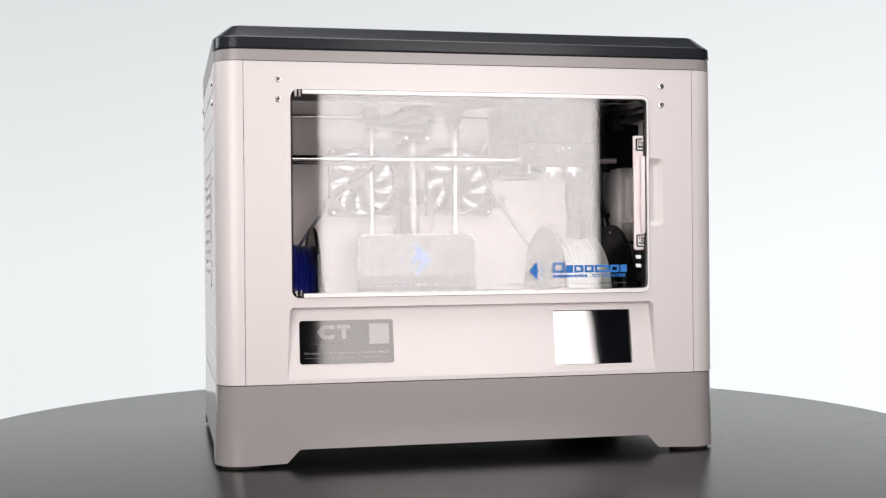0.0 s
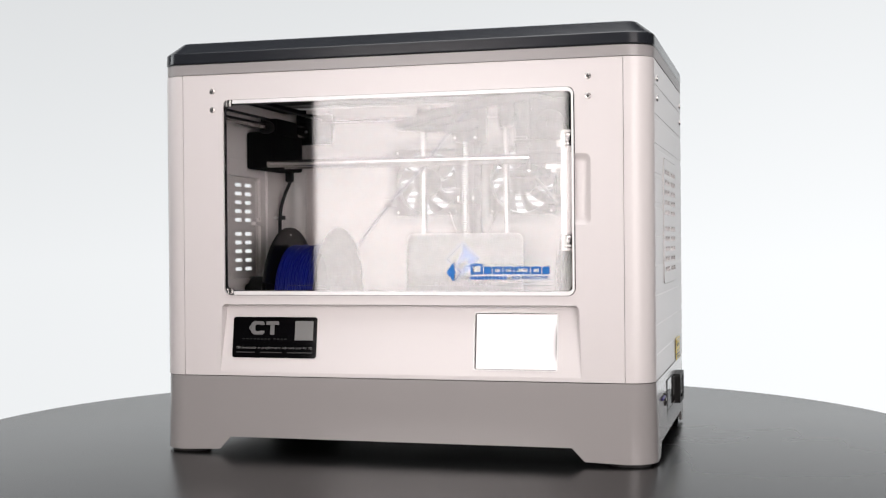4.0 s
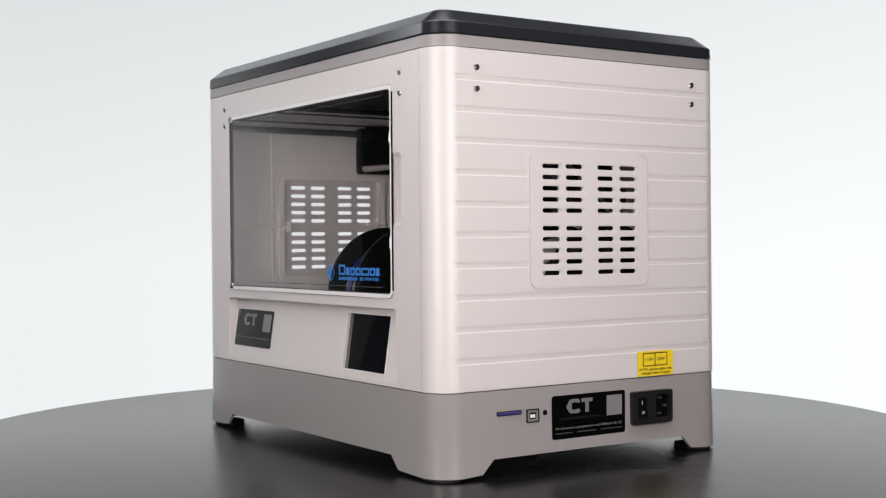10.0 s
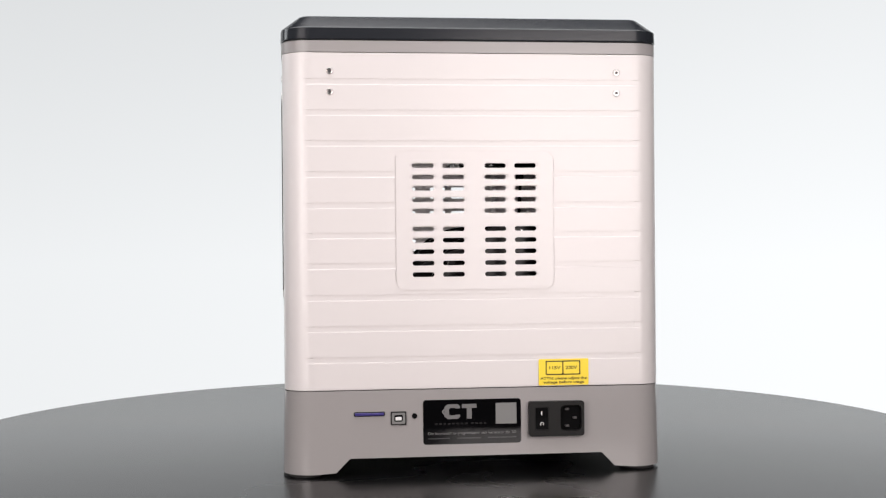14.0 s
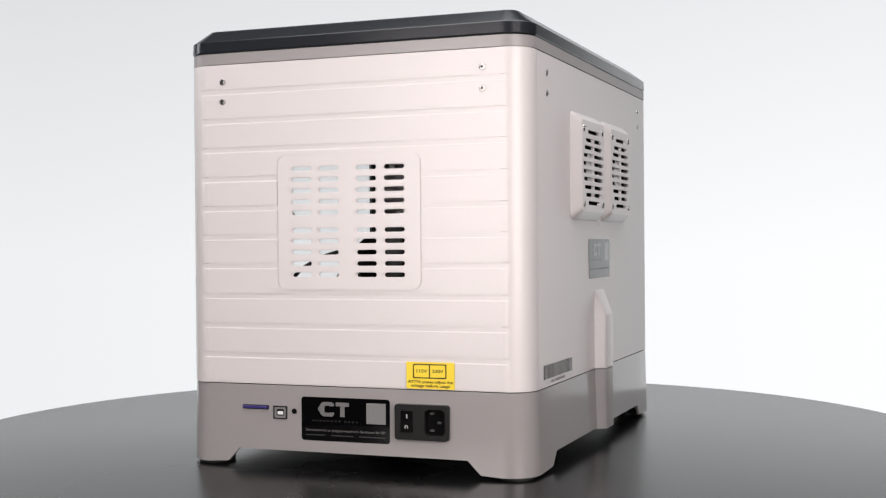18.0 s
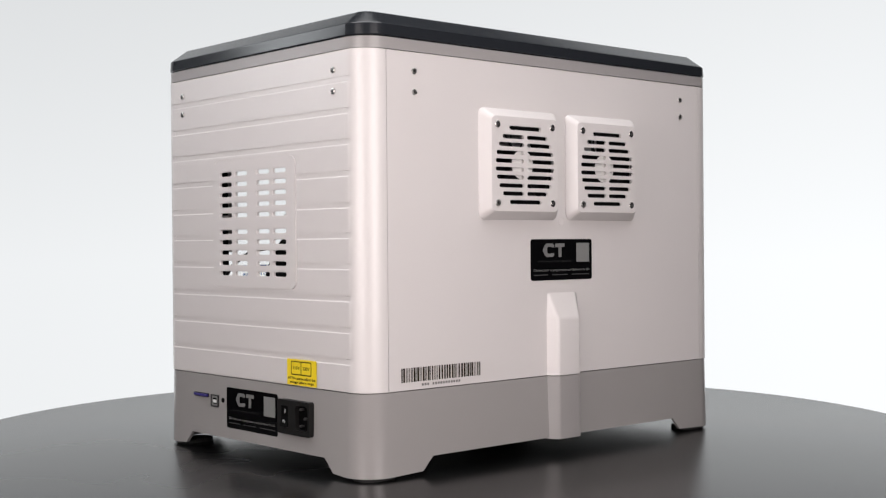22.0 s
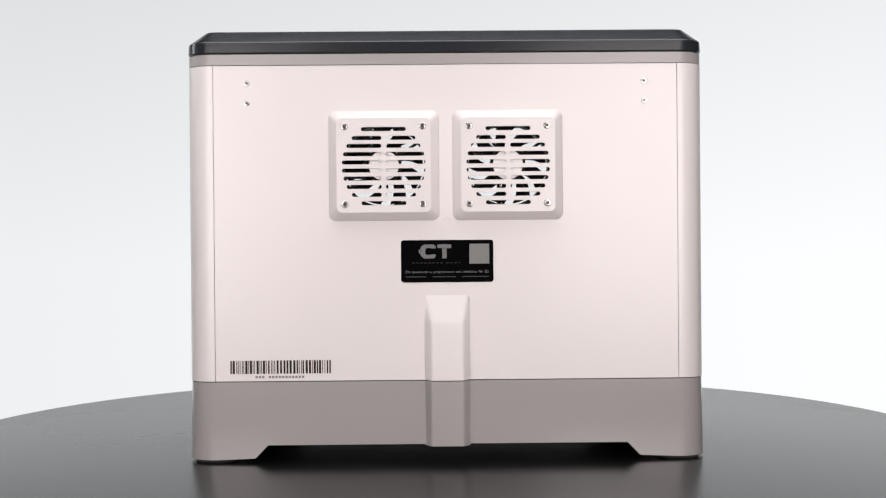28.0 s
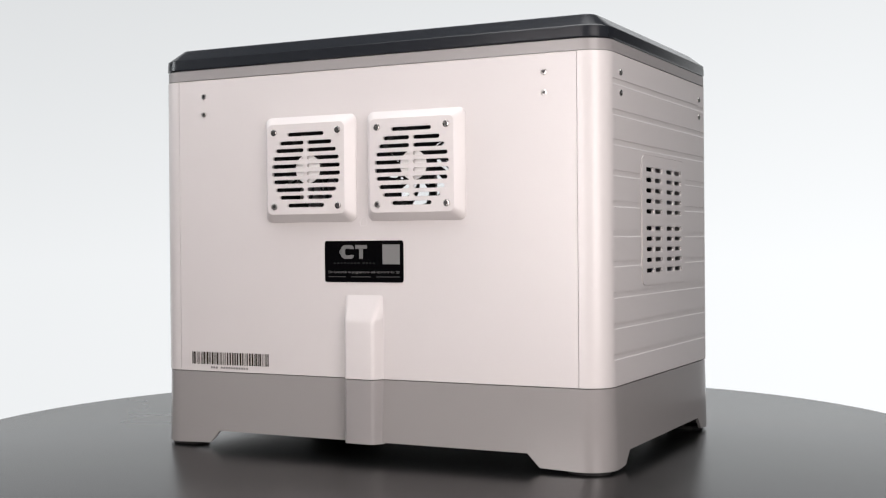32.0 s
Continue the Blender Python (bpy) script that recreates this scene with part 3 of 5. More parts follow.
loft(bm, [[FRONT @ Vector((u, v, w)) for u, v in grip_outline(q, r)] for q, w, r in steps], cap_top=True)
part("finger_recess", bm, WHITE, front, "shallow finger recess beside the door", angle=70)
for u in (-0.1853, 0.1852):
    for v in (0.3549, 0.3368):
        screw(front, FRONT, u, v, 0.0)
bm = bmesh.new()
slab(bm, rounded(WIN[0] - 0.004, WIN[1] - 0.004, WIN[2] + 0.004, WIN[3] + 0.004, 0.008), [rounded(WIN[0] + 0.0016, WIN[1] + 0.005, WIN[2] - 0.004, WIN[3] - 0.005, 0.006)], FRONT, -0.0075, -0.0045)
part("door_ledge", bm, BLACK, front, "black ledge behind the door's edge", smooth=False)

def ct_sticker(parent, m, u0, v0, u1, v1, name="sticker"):
    """A glossy black dealer's sticker with pale printing."""
    bm = bmesh.new()
    slab(bm, rounded(u0, v0, u1, v1, 0.0026, 5), [], m, 0.0001, 0.0004)
    s = part(name, bm, LABELBLACK, parent, "glossy black sticker with grey printing", smooth=False)
    w, h = u1 - u0, v1 - v0

    def shape(nm, pts, mat, holes=()):
        bm = bmesh.new()
        slab(bm, [(u0 + a * w, v0 + b * h) for a, b in pts], [[(u0 + a * w, v0 + b * h) for a, b in q] for q in holes], m, 0.0004, 0.00046)
        return part(nm, bm, mat, s, smooth=False)
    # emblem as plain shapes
    shape("emblem_shape", [(0.375, 0.66), (0.375, 0.61), (0.352, 0.565), (0.250, 0.565), (0.215, 0.625), (0.215, 0.835), (0.250, 0.895), (0.352, 0.895), (0.375, 0.85), (0.375, 0.80),
                           (0.328, 0.80), (0.322, 0.812), (0.278, 0.812), (0.264, 0.785), (0.264, 0.675), (0.278, 0.648), (0.322, 0.648), (0.328, 0.66)], PRINTGREY)
    disc = [(0.222 + 0.030 * math.cos(2 * math.pi * q / 14), 0.730 + 0.068 * math.sin(2 * math.pi * q / 14)) for q in range(14)]
    bm = bmesh.new()
    slab(bm, [(u0 + a * w, v0 + b * h) for a, b in disc], [[(u0 + (0.222 + (a - 0.222) * 0.45) * w, v0 + (0.730 + (b - 0.730) * 0.45) * h) for a, b in disc]], m, 0.00046, 0.00052)
    part("emblem_shape", bm, PRINTGREY, s, smooth=False)
    shape("emblem_shape", [(0.395, 0.805), (0.545, 0.805), (0.545, 0.895), (0.395, 0.895)], PRINTGREY)
    shape("emblem_shape", [(0.445, 0.565), (0.495, 0.565), (0.495, 0.80), (0.445, 0.80)], PRINTGREY)
    for k in range(12):
        a = 0.12 + k * 0.0435 + (0.02 if k > 7 else 0)
        shape("print_bar", [(a, 0.442), (a + 0.026, 0.442), (a + 0.026, 0.478), (a, 0.478)], INKDIM)
    shape("pale_square", [(0.74, 0.435), (0.955, 0.435), (0.955, 0.905), (0.74, 0.905)], PALE)
    writing("sticker_text", "Din leverant\u00f6r av programvaror och h\u00e5rdvaror f\u00f6r 3D", h * 0.085,
            m @ Matrix.Translation(((u0 + u1) / 2, v0 + 0.245 * h, 0.00045)), PRINTGREY, s, w * 0.90)
    for a, b in ((0.05, 0.27), (0.34, 0.59), (0.66, 0.95)):
        shape("print_bar", [(a, 0.12), (b, 0.12), (b, 0.145), (a, 0.145)], PRINTDIM)
    return s


ct_sticker(printer, PANEL, -0.1675, (0.0940 - PAN_BOT) * KS, -0.0800, (0.1335 - PAN_BOT) * KS)
bm = bmesh.new()
slab(bm, rounded(WELL[0] - 0.001, WELL[1] - 0.001, WELL[2] + 0.001, WELL[3] + 0.001, 0.0012, 3), [], PANEL, -0.0045, -0.0029)
touch = part("screen_bezel", bm, BLACK, printer, "thin black screen bezel", smooth=False)
bm = bmesh.new()
slab(bm, rounded(WELL[0] - 0.0009, WELL[1] - 0.0009, WELL[2] + 0.0009, WELL[3] + 0.0009, 0.0016, 3), [rounded(*WELL, 0.0012, 3)], PANEL, -0.0004, 0.0005)
part("screen_lip", bm, EDGE, front, "thin white lip round the screen", smooth=False)
# the film of the screen is very slightly domed
bm = bmesh.new()
u0, v0, u1, v1 = WELL[0] + 0.0006, WELL[1] + 0.0006, WELL[2] - 0.0006, WELL[3] - 0.0006
grid = [[bm.verts.new(PANEL @ Vector((u0 + (u1 - u0) * i / 12, v0 + (v1 - v0) * j / 12,
                                      -0.0027 + 0.00016 * (1 - (2 * i / 12 - 1) ** 4) * (1 - (2 * j / 12 - 1) ** 4)))) for j in range(13)] for i in range(13)]
for i in range(12):
    for j in range(12):
        bm.faces.new((grid[i][j], grid[i + 1][j], grid[i + 1][j + 1], grid[i][j + 1]))
part("touch_screen", bm, SCREENBLACK, touch, "dark glossy touch screen switched off", angle=60)

# door
door_bm = bmesh.new()
slab(door_bm, rounded(-0.1727, 0.1590, 0.1700, 0.3420, 0.0045), [], FRONT, -0.0040, 0.0002)
door = part("door", door_bm, ACRYLIC, printer, "clear acrylic front door", smooth=False)
door.visible_shadow = False
# Clear rim, coloured white to paint in the reflections of its polished edges.
bm = bmesh.new()
rim_out = [(0.1720 - 0.0072 + 0.0072 * math.cos(radians(15 * k)), 0.3456 - 0.0072 + 0.0072 * math.sin(radians(15 * k))) for k in range(7)]
rim_in = [(0.1700 - 0.0045 + 0.0045 * math.cos(radians(15 * k)), 0.3420 - 0.0045 + 0.0045 * math.sin(radians(15 * k))) for k in range(7)]
rim_low = [(0.1720 - 0.0072 + 0.0072 * math.cos(radians(15 * k)), 0.1553 + 0.0072 - 0.0072 * math.sin(radians(15 * k))) for k in range(7)]
rim_lin = [(0.1700 - 0.0045 + 0.0045 * math.cos(radians(15 * k)), 0.1590 + 0.0045 - 0.0045 * math.sin(radians(15 * k))) for k in range(7)]
slab(bm, rim_out + [(-0.1635, 0.3456), (-0.1635, 0.3420)] + rim_in[::-1] + rim_lin + [(-0.1635, 0.1590), (-0.1635, 0.1553)] + rim_low[::-1], [], FRONT, -0.0042, 0.0014)
part("door_edge", bm, EDGE, door, "bevelled acrylic rim, its bright reflections painted white", smooth=False)
# Black strip paints in the dark room mirrored in the door's flank.
bm = bmesh.new()
box(bm, 0.1720, 0.1622, -0.0014, 0.1723, 0.3390, 0.0013, 0.0001, 1, FRONT)
part("door_flank_reflection", bm, MATTEBLACK, door, "black strip painting the dark reflection in the door's flank")
for v in (0.3425, 0.1590):
    bm = bmesh.new()
    box(bm, -0.1712, v - 0.0030, -0.003, -0.1645, v + 0.0030, 0.0022, 0.0008, 1, FRONT)
    h = part("hinge", bm, CLEARPLASTIC, door, "small clear plastic hinge")
    for du in (-0.0036, -0.0002):
        bm = bmesh.new()
        rod(bm, FRONT @ Vector((-0.166 + du, v - 0.003, 0.0005)), FRONT @ Vector((-0.166 + du, v + 0.003, 0.0005)), 0.0011, 10)
        part("hinge_pin", bm, SCREWS, h)
bm = bmesh.new()
slab(bm, rounded(0.1590, 0.1965, 0.1695, 0.3072, 0.001, 3), [], FRONT, -0.0102, -0.0078)
box(bm, 0.1652, 0.2125, -0.0100, 0.1695, 0.2872, -0.0041, 0.0008, 2, FRONT)
# The darker white tones the handle down under the pane's reflection.
handle = part("door_handle", bm, SHADEWHITE, door, "white plastic door handle strip")
for v in (0.2050, 0.2985):
    # Solid black block paints the shade inside the catch.
    bm = bmesh.new()
    box(bm, 0.1611, v - 0.0060, -0.0079, 0.1690, v + 0.0060, -0.0062, 0.0005, 1, FRONT)
    part("catch_shade_block", bm, MATTEBLACK, handle, "black block put in for the shade in the catch's hollow")
    bm = bmesh.new()
    box(bm, 0.1617, v - 0.0050, -0.0064, 0.1634, v + 0.0052, -0.0048, 0.0005, 1, FRONT)
    box(bm, 0.1617, v - 0.0052, -0.0064, 0.1685, v - 0.0030, -0.0050, 0.0005, 1, FRONT)
    box(bm, 0.1640, v + 0.0026, -0.0064, 0.1685, v + 0.0052, -0.0050, 0.0005, 1, FRONT)
    part("catch_plate", bm, SCREWS, handle, "small steel catch plate")
    screw(handle, FRONT, 0.1660, v + 0.0002, -0.0058, 0.0024)
# the pane's inner edges, seen through it
for v in (0.1645, 0.3376):
    bm = bmesh.new()
    box(bm, -0.1100, v - 0.0003, -0.0052, 0.1500, v + 0.0003, -0.0045, 0.0001, 1, FRONT)
    part("inner_edge", bm, COLUMNGREY, door, "dim inner edge of the pane")

# door print: blue emblem and word as plain shapes
w0 = 0.00035
bm = bmesh.new()
for pts in ([(0.0510, 0.1770), (0.0586, 0.1680), (0.0586, 0.1745), (0.0605, 0.1772), (0.0586, 0.1790), (0.0586, 0.1862)],
            [(0.0598, 0.1850), (0.0655, 0.1770), (0.0598, 0.1692), (0.0598, 0.1702), (0.0647, 0.1770), (0.0598, 0.1840)]):
    slab(bm, pts, [], FRONT, w0, w0 + 0.0001)
part("door_emblem", bm, BLUEINK, door, "small blue diamond emblem", smooth=False)
x = 0.0741
for k, (wd, ht) in enumerate(((0.0120, 0.0098), (0.0070, 0.0072), (0.0092, 0.0072), (0.0092, 0.0072), (0.0142, 0.0072), (0.0092, 0.0072), (0.0066, 0.0072))):
    bm = bmesh.new()
    v0 = 0.1749
    holes = [rounded(x + 0.0022, v0 + 0.0020, x + wd - 0.0022, v0 + ht - 0.0020, 0.0004, 2)] if wd > 0.008 else []
    slab(bm, rounded(x, v0, x + wd, v0 + ht, 0.0008, 3), holes, FRONT, w0, w0 + 0.0001)
    part("word_shape", bm, BLUEINK, door, smooth=False)
    x += wd + 0.0012
for k in range(10):
    bm = bmesh.new()
    x = 0.0741 + k * 0.00354
    slab(bm, [(x, 0.1702), (x + 0.0027, 0.1702), (x + 0.0027, 0.1731), (x, 0.1731)], [], FRONT, w0, w0 + 0.0001)
    part("small_print_bar", bm, BLUEINK, door, smooth=False)
writing("small_print", "3D PRINTER", 0.0041, FRONT @ Matrix.Translation((0.1304, 0.17165, w0 + 0.00005)), BLUEINK, door, 0.0345, bold=0.00008)

# back panel with two fan housings, cable rib, sticker, bar label
BACK = face_matrix("back")
FANX, FANZ = 0.0578, 0.2770
HOUSE = 0.0512
HOUSE_OUT = 0.0098
GRILLE_V = (0.3105, 0.3023, 0.2950, 0.2874, 0.2798, 0.2722, 0.2648, 0.2570, 0.2496, 0.2418)
GRILLE_W = (0.0209, 0.0296, 0.0344, 0.0376, 0.0388, 0.0388, 0.0374, 0.0344, 0.0298, 0.0209)


def grille(cu):
    out = []
    for k, (v, w) in enumerate(zip(GRILLE_V, GRILLE_W)):
        if k in (0, 9):
            out.append(stadium(cu - w, cu + w, v, 0.0038, 3))
        else:
            out.append(stadium(cu - w, cu - 0.0019, v, 0.0038, 3))
            out.append(stadium(cu + 0.0019, cu + w, v, 0.0038, 3))
    return out


bm = bmesh.new()
slab(bm, [(-SEAM + 0.0005, Z_BODY), (SEAM - 0.0005, Z_BODY), (SEAM - 0.0005, Z_BAND), (-SEAM + 0.0005, Z_BAND)],
     [rounded(cu - 0.041, FANZ - 0.041, cu + 0.041, FANZ + 0.041, 0.004) for cu in (-FANX, FANX)], BACK, -WALL, 0)
back = part("back_panel", bm, WHITE, printer, "white plastic back panel", smooth=False)
for cu in (-FANX, FANX):
    bm = bmesh.new()
    holes = grille(cu)
    q = HOUSE - 0.0075
    steps = [(HOUSE + 0.0004, -0.0003, 0.0070), (HOUSE, 0.0012, 0.0068), (q + 0.0009, HOUSE_OUT - 0.0007, 0.0058), (q, HOUSE_OUT, 0.0055)]
    loops = [[BACK @ Vector((u, v, w)) for u, v in rounded(cu - s, FANZ - s, cu + s, FANZ + s, r)] for s, w, r in steps]
    loft(bm, loops)
    slab(bm, rounded(cu - q, FANZ - q, cu + q, FANZ + q, 0.0055), holes, BACK, HOUSE_OUT - 0.0022, HOUSE_OUT)
    bmesh.ops.remove_doubles(bm, verts=bm.verts, dist=1e-6)
    house = part("fan_housing", bm, WHITE, printer, "white raised fan grille with slots", angle=24)
    for du in (-0.0362, 0.0362):
        for dv in (-0.0360, 0.0360):
            screw(house, BACK, cu + du, FANZ + dv, HOUSE_OUT, 0.0034)
bm = bmesh.new()
lathe(bm, [(-0.0002, 0.0042), (0.0004, 0.0042), (0.0004, 0.0036), (0.0001, 0.0034)], BACK @ Vector((0.0006, 0.2245, 0)), (0, 1, 0), 24)
part("mould_mark", bm, WHITE, back)
for u in (-0.1855, 0.1862):
    for v in (0.3548, 0.3366):
        screw(back, BACK, u, v, 0.0)
RIB_OUT = 0.0105


def rib(z0, z1, top_slope, mat, parent, name):
    """A cable cover with sloping flanks, rounded edges and a sloping top."""
    bm = bmesh.new()
    half = [(0.0214, -0.0003)]
    a, b, c = Vector((0.0166, RIB_OUT * 0.75)), Vector((0.0150, RIB_OUT)), Vector((0.0126, RIB_OUT))
    for k in range(6):
        f = k / 5
        q = a * (1 - f) ** 2 + b * 2 * f * (1 - f) + c * f * f
        half.append((q.x, q.y))
    prof = [(-u, w) for u, w in half] + [(u, w) for u, w in reversed(half)]

    def row(z, k):
        """One section, k = 1 full, 0 flat on the panel and a little wider."""
        return [BACK @ Vector((0.0001 + (u if abs(u) > 0.02 else u * (1 + 0.17 * (1 - k))), z, -0.0003 + (w + 0.0003) * k)) for u, w in prof]
    if top_slope:
        s0 = z1 - 0.0255
        loft(bm, [row(z0, 1), row(s0 - 0.0025, 1), row(s0 - 0.0008, 0.985), row(s0 + 0.0008, 0.95), row(s0 + 0.0025, 0.89), row(z1 - 0.0020, 0.06), row(z1, 0)], cap_bottom=True)
    else:
        loft(bm, [row(z0, 1), row(z1, 1)], True, True)
    return part(name, bm, mat, parent, angle=30)


rib(Z_BODY, 0.1565, True, WHITE, back, "cable_rib")
rib(0.0155, Z_BODY - 0.0008, False, GREYSATIN, base_shell, "cable_rib_foot")
ct_sticker(printer, BACK, -0.0426, 0.1676, 0.0438, 0.2072)
random.seed(7)
x, k = -0.2029, 0
while x < -0.1095:
    wd = random.choice((0.0007, 0.0007, 0.0014, 0.0021))
    if abs(x + 0.1545) < 0.006:
        wd = 0.0018
    bm = bmesh.new()
    slab(bm, [(x, 0.0834), (x + wd, 0.0834), (x + wd, 0.0958), (x, 0.0958)], [], BACK, 0.0001, 0.0002)
    part("label_bar", bm, INK, back, smooth=False)
    x += wd + random.choice((0.0007, 0.0010, 0.0014))
for k in range(15):
    if k == 3:
        continue
    bm = bmesh.new()
    x = -0.1796 + k * 0.0031
    slab(bm, [(x, 0.0793), (x + 0.0022, 0.0793), (x + 0.0022, 0.0814), (x, 0.0814)], [], BACK, 0.0001, 0.0002)
    part("label_bar", bm, INKGREY, back, smooth=False)

# right side of the base: card slot, sockets, stickers
RIGHT = face_matrix("right", 0.0009)
SIDE = face_matrix("right", 0.0010)
bm = bmesh.new()
slab(bm, rounded(-0.1085, 0.0532, -0.0812, 0.0572, 0.0012, 3), [], RIGHT, -0.001, 0.0004)
sd = part("card_slot", bm, BLACK, printer, "dark card slot", smooth=False)
bm = bmesh.new()
box(bm, -0.1075, 0.0541, 0.0, -0.0822, 0.0563, 0.0020, 0.0004, 1, RIGHT)
part("memory_card", bm, CARDBLUE, sd, "dark blue memory card edge")
bm = bmesh.new()
slab(bm, rounded(-0.0762, 0.0452, -0.0625, 0.0570, 0.0006, 2), [rounded(-0.0752, 0.0462, -0.0635, 0.0560, 0.0010, 3)], RIGHT, -0.001, 0.0012)
usb = part("cable_port", bm, BLACK, printer, "square cable port with a dark rim", smooth=False)
bm = bmesh.new()
slab(bm, rounded(-0.0752, 0.0462, -0.0635, 0.0560, 0.0010, 3), [rounded(-0.0731, 0.0482, -0.0656, 0.0540, 0.0010, 3)], RIGHT, -0.001, 0.0007)
part("port_sleeve", bm, PALE, usb, "metal sleeve", smooth=False)
# Shallow black slab; the port's inner shade is put into its colour.
bm = bmesh.new()
slab(bm, rounded(-0.0733, 0.0480, -0.0654, 0.0542, 0.0010, 3), [], RIGHT, -0.001, 0.0003)
part("port_hollow_shade", bm, MATTEBLACK, usb, smooth=False)
bm = bmesh.new()
box(bm, -0.0720, 0.0492, 0.0, -0.0667, 0.0522, 0.0011, 0.0003, 1, RIGHT)
part("port_tongue", bm, EDGE, usb, "white port tongue")
# Solid black disc paints in a small dark hole.
bm = bmesh.new()
lathe(bm, [(-0.0005, 0.0024), (0.0005, 0.0024), (0.0007, 0.0018), (0.0006, 0.0006)], RIGHT @ Vector((-0.0552, 0.0527, 0)), (1, 0, 0), 20)
part("hole_disc", bm, MATTEBLACK, base_shell, "small black disc put in for the shade of a round hole")
ct_sticker(printer, SIDE, -0.0477, 0.0271, 0.0393, 0.0664)
bm = bmesh.new()
slab(bm, rounded(0.0459, 0.0326, 0.0955, 0.0636, 0.0025, 4), [rounded(0.0515, 0.0388, 0.0630, 0.0582, 0.0010, 3), rounded(0.0740, 0.0372, 0.0930, 0.0598, 0.0040, 3)], SIDE, -0.001, 0.0052)
inlet = part("power_inlet", bm, INLET, printer, "black power inlet with a rocker switch", smooth=False)
bm = bmesh.new()
slab(bm, rounded(0.0735, 0.0367, 0.0935, 0.0603, 0.0040, 3), [], SIDE, -0.0004, 0.0006)
part("inlet_floor", bm, MATTEBLACK, inlet, smooth=False)
for du, dv in ((0.0805, 0.0562), (0.0872, 0.0484), (0.0805, 0.0414)):
    bm = bmesh.new()
    box(bm, du - 0.0018, dv - 0.0009, 0.0006, du + 0.0018, dv + 0.0009, 0.0042, 0.0003, 1, SIDE)
    part("pin", bm, COLUMNGREY, inlet, "steel contact pin")
bm = bmesh.new()
vs = [SIDE @ Vector(p) for p in ((0.0519, 0.0392, 0.001), (0.0626, 0.0392, 0.001), (0.0626, 0.0392, 0.0068), (0.0519, 0.0392, 0.0068),
                                 (0.0519, 0.0485, 0.0040), (0.0626, 0.0485, 0.0040), (0.0519, 0.0578, 0.0046), (0.0626, 0.0578, 0.0046), (0.0519, 0.0578, 0.001), (0.0626, 0.0578, 0.001))]
v = [bm.verts.new(p) for p in vs]
for f in ((0, 1, 2, 3), (3, 2, 5, 4), (4, 5, 7, 6), (6, 7, 9, 8), (8, 9, 1, 0), (0, 3, 4, 6, 8), (1, 9, 7, 5, 2)):
    bm.faces.new([v[i] for i in f])
rocker = part("rocker_switch", bm, MATTEBLACK, inlet, "black rocker switch", smooth=False)
writing("switch_mark", "I", 0.0046, SIDE @ Matrix.Translation((0.0572, 0.0530, 0.0045)), FANLABEL, rocker, bold=0.00015)
tilt = SIDE @ Matrix.Translation((0.0572, 0.0438, 0.00585)) @ Matrix.Rotation(math.atan2(0.0028, 0.0093), 4, "X")
bm = bmesh.new()
slab(bm, [(0.0016 * math.cos(a / 8 * math.pi), 0.0018 * math.sin(a / 8 * math.pi)) for a in range(16)],
     [[(0.0010 * math.cos(a / 8 * math.pi), 0.0012 * math.sin(a / 8 * math.pi)) for a in range(16)]], tilt, 0.0, 0.0002)
part("switch_mark", bm, FANLABEL, rocker, smooth=False)
YW = face_matrix("right", 0.0014)
bm = bmesh.new()
slab(bm, rounded(0.0556, 0.0772, 0.1006, 0.1006, 0.0012, 3), [], YW, -0.0002, 0.0002)
yl = part("voltage_sticker", bm, YELLOW, printer, "yellow voltage warning sticker", smooth=False)
bm = bmesh.new()
slab(bm, rounded(0.0618, 0.0863, 0.0932, 0.0990, 0.0010, 3), [rounded(0.0628, 0.0873, 0.0769, 0.0980, 0.0006, 3), rounded(0.0779, 0.0873, 0.0922, 0.0980, 0.0006, 3)], YW, 0.0002, 0.0003)
part("sticker_frame", bm, INK, yl, smooth=False)
writing("sticker_text", "115V", 0.0040, YW @ Matrix.Translation((0.0697, 0.0926, 0.00025)), INK, yl, 0.0100, bold=0.00007)
writing("sticker_text", "230V", 0.0040, YW @ Matrix.Translation((0.0850, 0.0926, 0.00025)), INK, yl, 0.0105, bold=0.00007)
writing("sticker_text", "ATTN: please adjust the", 0.0034, YW @ Matrix.Translation((0.0781, 0.0833, 0.00025)), INK, yl, 0.0420, bold=0.00007)
writing("sticker_text", "voltage before usage", 0.0034, YW @ Matrix.Translation((0.0781, 0.0799, 0.00025)), INK, yl, 0.0370, bold=0.00007)

